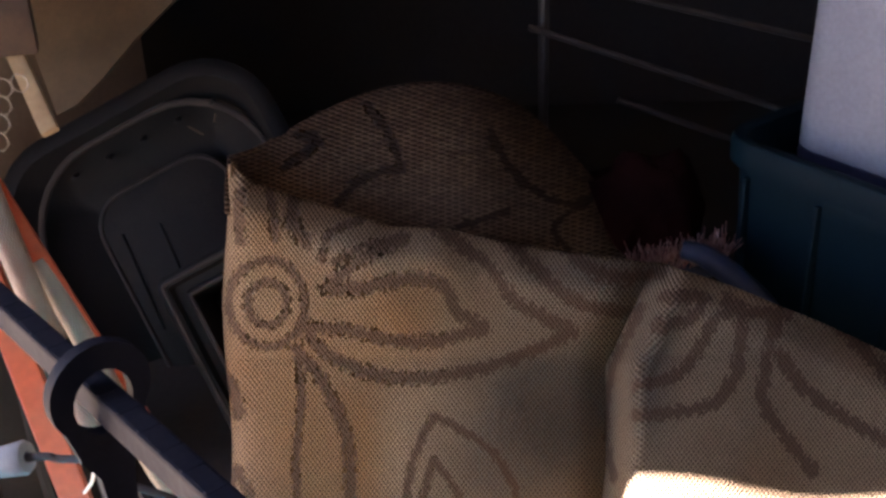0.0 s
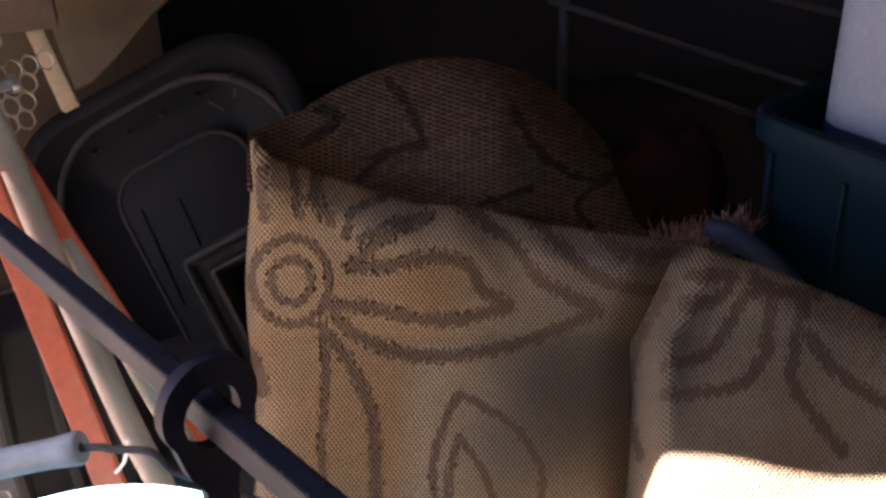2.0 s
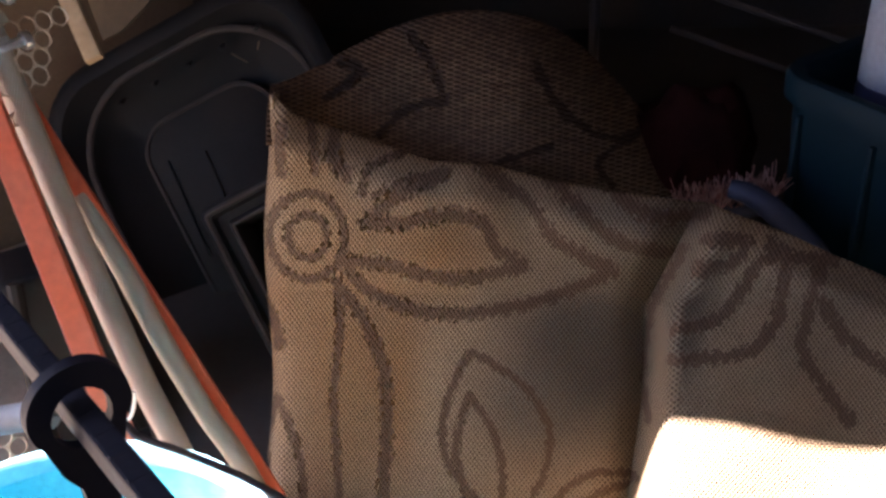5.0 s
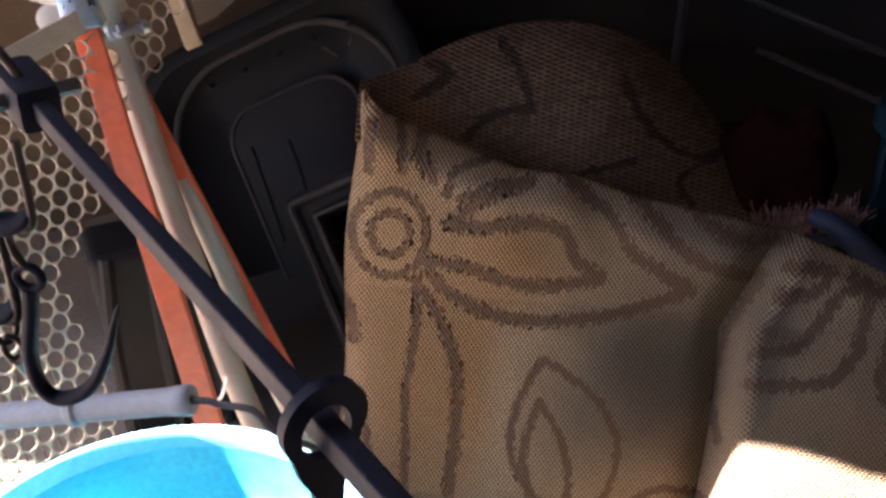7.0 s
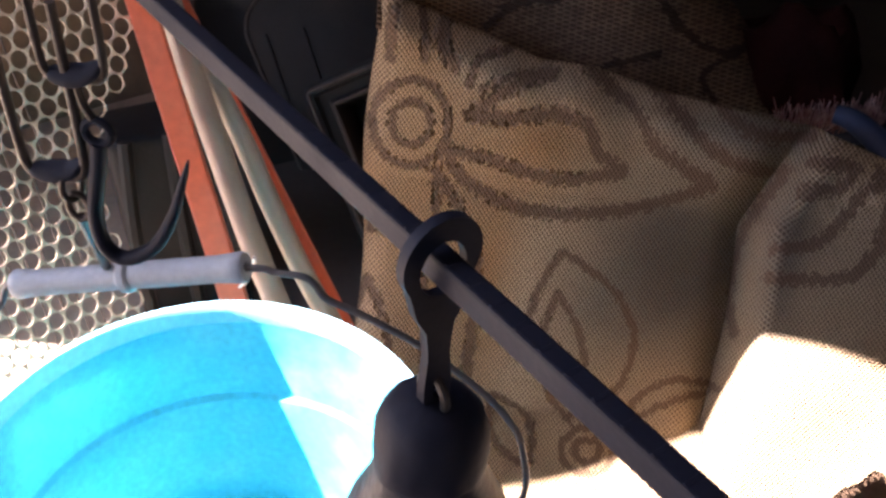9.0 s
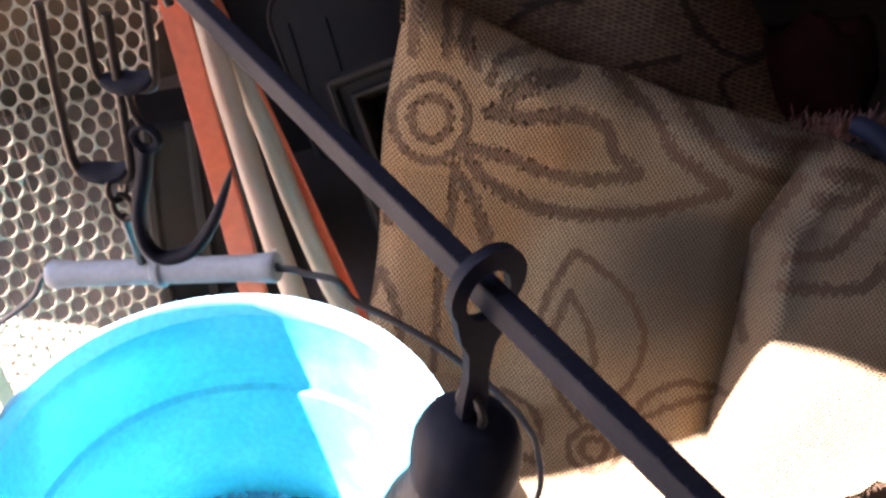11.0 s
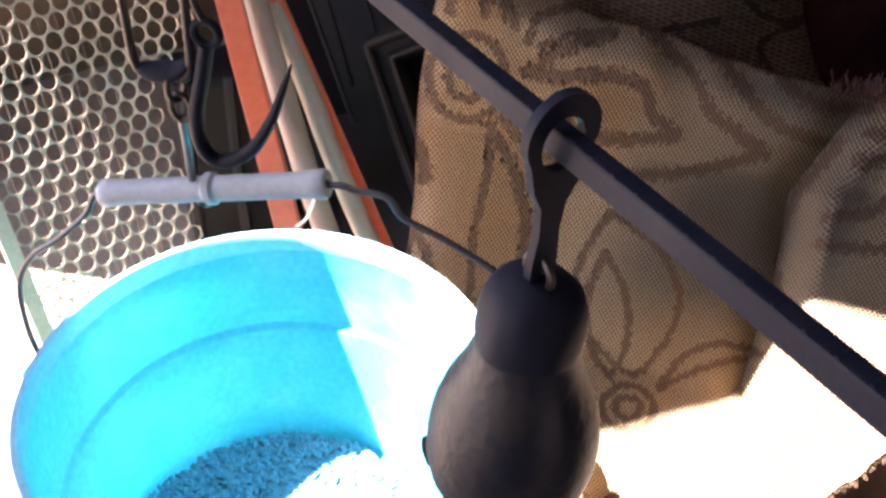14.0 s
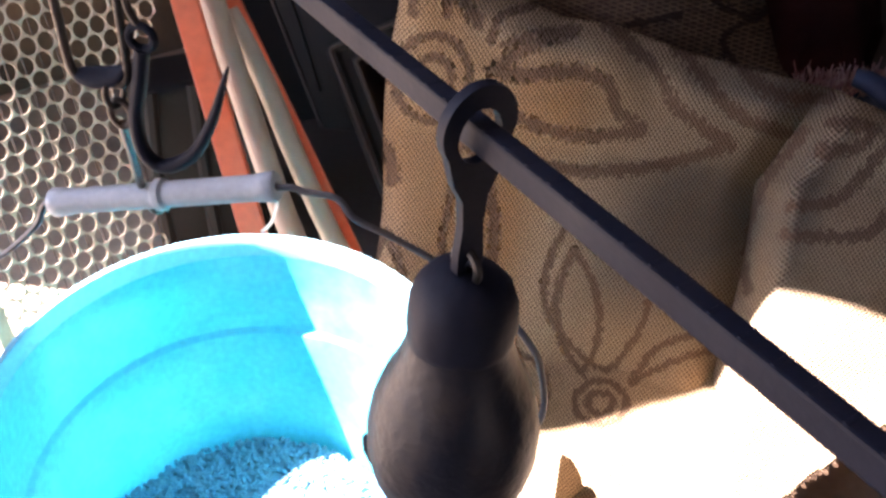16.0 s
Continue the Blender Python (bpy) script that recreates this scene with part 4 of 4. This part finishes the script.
def grit():
    """Angular grains heaped in the bucket, higher on one side."""
    rnd = random.Random(11)
    shapes = []
    for s in range(6):
        b = bmesh.new()
        bmesh.ops.create_icosphere(b, subdivisions=1, radius=1)
        shapes.append(([tuple(v.co * (1 + rnd.uniform(-0.28, 0.2))) for v in b.verts], [[v.index for v in f.verts] for f in b.faces]))
        b.free()
    verts, faces = [], []

    def level(x, y):
        return 0.135 - 0.11 * (x + 0.02) - 0.02 * y + 0.004 * noise.noise(Vector((x * 20, y * 20, 0)))

    k = 0
    while k < 6500:
        x, y = rnd.uniform(-0.1, 0.1), rnd.uniform(-0.1, 0.1)
        z = level(x, y)
        if math.hypot(x, y) > 0.0868 + (z - FLOOR) * 0.037:
            continue
        pts, fs = rnd.choice(shapes)
        rot = Euler((rnd.uniform(0, 6), rnd.uniform(0, 6), rnd.uniform(0, 6))).to_matrix()
        s = rnd.uniform(0.0014, 0.0021)
        n = len(verts)
        for p in pts:
            v = rot @ Vector((p[0] * s, p[1] * s * 1.25, p[2] * s * 0.8))
            verts.append((BX + x + v.x, BY + y + v.y, z + v.z + rnd.uniform(-0.0008, 0.0008)))
        faces += [[i + n for i in f] for f in fs]
        k += 1
    me = bpy.data.meshes.new("grit")
    me.from_pydata(verts, [], faces)
    ob = tagged(new("grit", me), "blue-grey angular grit heaped in the bucket", "grit", kind="stuff")
    me.materials.append(PELLET)
    bed = bmesh.new()
    c = bed.verts.new((BX, BY, level(0, 0) - 0.0009))
    rim_ = []
    for i in range(72):
        a = math.tau * i / 72
        r = 0.0905
        rim_.append(bed.verts.new((BX + r * math.cos(a), BY + r * math.sin(a), level(r * math.cos(a), r * math.sin(a)) - 0.0009)))
    for i in range(72):
        bed.faces.new((c, rim_[i], rim_[(i + 1) % 72]))
    bedo = part("lower_grit", bed, PELLET, ob)
    return ob


grit()


# ---- steelyard ----
def plate(outline, hole_list, t, m):
    """A flat forged plate with holes: outer outline and inner ones bridged by fill."""
    bm = bmesh.new()
    edges = []
    for o in [outline] + hole_list:
        vs = [bm.verts.new((x, y, 0)) for x, y in o]
        edges += [bm.edges.new((vs[i], vs[(i + 1) % len(vs)])) for i in range(len(vs))]
    bmesh.ops.triangle_fill(bm, use_beauty=True, use_dissolve=False, edges=edges)
    r = bmesh.ops.extrude_face_region(bm, geom=bm.faces[:])
    bmesh.ops.translate(bm, vec=(0, 0, t), verts=[v for v in r["geom"] if isinstance(v, bmesh.types.BMVert)])
    bmesh.ops.translate(bm, vec=(0, 0, -t / 2), verts=bm.verts)
    bmesh.ops.transform(bm, matrix=m, verts=bm.verts)
    return bm


def steelyard():
    top = thing("steelyard", "old black iron steelyard balance with hooks, hanging over the bucket", "balance")
    ring_at = Vector((-0.0488, 0.1297, 0.5214))
    d = Vector((0.708, -0.706, -0.004)).normalized()
    left, right = ring_at - d * 0.186, ring_at + d * 0.19
    bar = part("beam", long_box(left, right, 0.0066, 0.0048, (0, 0, 1), 0.0008), IRON, top, "square black iron beam", False)
    m = frame_of(ring_at, d, (0, 0, 1))
    for k in range(30):
        part("notch", box((0.0013, 0.0006, 0.0040), m @ pose(-0.05 + 0.0068 * k, 0.0031, 0), 0.0002, 1), IRON, bar)
    # butt of the beam with its pivots
    part("butt", box((0.03, 0.015, 0.014), frame_of(left + d * 0.004, d, (0, 0, 1)), 0.003), IRON, top, "thick forged butt")
    pivot = left + d * 0.006
    side = d.cross(Vector((0, 0, 1))).normalized()
    part("pivot", tube([pivot - side * 0.016, pivot + side * 0.016], 0.0026, 8, 1), IRON_WORN, top)
    # stirrups that hang from the pivot
    def stirrup(centre, w, h, r, label):
        c = Vector(centre)
        e = Vector((1, 0, 0))
        pts = [c + e * -w / 2 + Vector((0, 0, h)), c + e * -w / 2 + Vector((0, 0, h * 0.3)), c + e * -w * 0.42 + Vector((0, 0, 0.001)), c, c + e * w * 0.42 + Vector((0, 0, 0.001)), c + e * w / 2 + Vector((0, 0, h * 0.3)), c + e * w / 2 + Vector((0, 0, h))]
        part("stirrup", tube(pts, r, 10, 5), IRON_WORN, top, label)
        part("saddle", tube([c + e * -w * 0.44 + Vector((0, 0, 0.0012)), c + e * -w * 0.15 + Vector((0, 0, 0.0008)), c + e * w * 0.2 + Vector((0, 0, 0.0022)), c + e * w * 0.47 + Vector((0, 0, 0.0065))], lambda t: 0.0012 + 0.0028 * math.sin(math.pi * min(t * 1.05, 1)) ** 0.7, 12, 6, 0.55), IRON, top, "dark forged saddle")
    stirrup((-0.1845, 0.222, 0.4595), 0.021, 0.06, 0.0016, "worn bright iron stirrup")
    stirrup((-0.1712, 0.222, 0.4955), 0.0195, 0.03, 0.0014, "worn bright iron stirrup")
    part("swivel", tube([(-0.1712, 0.222, 0.4945), (-0.1705, 0.222, 0.487), (-0.1677, 0.222, 0.481)], 0.0014, 8), IRON_WORN, top)
    part("eye", tube([Vector((-0.1677, 0.222, 0.4775)) + Vector((math.cos(a), 0, math.sin(a))) * 0.0042 for a in [k * math.tau / 16 for k in range(17)]], 0.0015, 8, 2), IRON, top)
    hook = part("load_hook", tube([(-0.1680, 0.222, 0.4735), (-0.1706, 0.222, 0.4616), (-0.1743, 0.222, 0.446), (-0.1735, 0.222, 0.4325), (-0.167, 0.222, 0.4278), (-0.156, 0.222, 0.4345), (-0.1478, 0.222, 0.4484), (-0.1425, 0.222, 0.463), (-0.1398, 0.222, 0.4712)],
                                  lambda t: 0.0027 if t < 0.55 else max(0.0027 * (1.0 - (t - 0.55) / 0.45) ** 0.6, 0.0003), 14, 8), IRON, top, "sharp black load hook")
    for k, (x, z) in enumerate(((-0.1805, 0.4555), (-0.1797, 0.4475))):
        e = Vector((1, 0, 0)) if k % 2 else Vector((0.5, 0.86, 0))
        part("chain_link", tube([Vector((x, 0.222, z)) + e * 0.0036 * math.cos(a) + Vector((0, 0, 0.0052 * math.sin(a))) for a in [i * math.tau / 16 for i in range(17)]], 0.0011, 8, 2), IRON_WORN, top)
    part("small_hook", tube([(-0.1797, 0.2220, 0.4430), (-0.1900, 0.2430, 0.4136), (-0.2011, 0.2645, 0.3851), (-0.2090, 0.2833, 0.3581), (-0.2084, 0.2870, 0.3507), (-0.2078, 0.2918, 0.3489), (-0.2071, 0.2967, 0.3532)], 0.0018, 10), IRON_WORN, top, "small grey hook")
    part("lifting_hook", tube([(-0.1828, 0.255, 0.5391), (-0.1763, 0.255, 0.5277), (-0.172, 0.255, 0.5128), (-0.1698, 0.255, 0.507)], 0.0016, 10), IRON_WORN, top, "thin bright lifting hook")
    # sliding hanger and poise
    slide = part("hanger", plate(
        [(x, z) for x, z in ([(0.0095 * math.cos(a), 0.0015 + 0.0098 * math.sin(a)) for a in [radians(-35 + 250 * k / 24) for k in range(25)]]
                             + [(-0.0060, -0.0115), (-0.0034, -0.0165), (-0.0028, -0.024), (-0.0035, -0.032), (-0.0036, -0.037), (-0.002, -0.0395), (0.002, -0.0395), (0.0036, -0.037), (0.0035, -0.032), (0.0028, -0.024), (0.0034, -0.0165), (0.0060, -0.0115)])],
        [[(0.0056 * math.cos(a), -0.0006 + 0.0066 * math.sin(a)) for a in [math.tau * k / 20 for k in range(20)]],
         [(0.0013 * math.cos(a), -0.0352 + 0.0015 * math.sin(a)) for a in [math.tau * k / 10 for k in range(10)]]],
        0.0026, frame_of(ring_at, side * -1, (0, 0, 1))), IRON, top, "flat forged hanger with an eye")
    px, py = ring_at.x, ring_at.y
    part("poise_ring", tube([Vector((px, py, 0.4850)) + Vector((0.7 * math.cos(a), -0.7 * math.cos(a), math.sin(a))) * 0.0045 for a in [radians(-60 + 300 * k / 16) for k in range(17)]], 0.0011, 8, 2), IRON_WORN, top)
    poise = part("poise", lathe([(0, 0.4675), (0.0122, 0.4675), (0.0127, 0.4655), (0.0131, 0.462), (0.0141, 0.4575), (0.0162, 0.4510), (0.0195, 0.4440), (0.0218, 0.4365), (0.0229, 0.4290), (0.0229, 0.4215), (0.0217, 0.4145), (0.0196, 0.4090), (0.0172, 0.4058), (0.0165, 0.4045), (0, 0.4045)], 64, pose(px, py, 0)), POISE, top, "pear-shaped cast iron poise weight")
    cap = lathe([(0, 0.4838), (0.004, 0.4835), (0.0085, 0.4818), (0.0111, 0.4790), (0.0127, 0.4745), (0.0133, 0.4690), (0.0133, 0.4655), (0.0130, 0.4630), (0.0120, 0.4620)], 48, pose(px, py, 0))
    for v in cap.verts:
        k = 1 + 0.06 * noise.noise(v.co * 150) + 0.02 * noise.noise(v.co * 500)
        v.co.x, v.co.y = px + (v.co.x - px) * k, py + (v.co.y - py) * k
    part("cap", cap, IRON, poise, "lumpy blue-black cap")
    part("foot_chip", box((0.005, 0.006, 0.011), pose(px - 0.0205, py - 0.004, 0.4175, 8, -14, 15), 0.0022, 3), IRON, poise, "dark chipped lug")
    return top


stands(steelyard(), BALANCE)
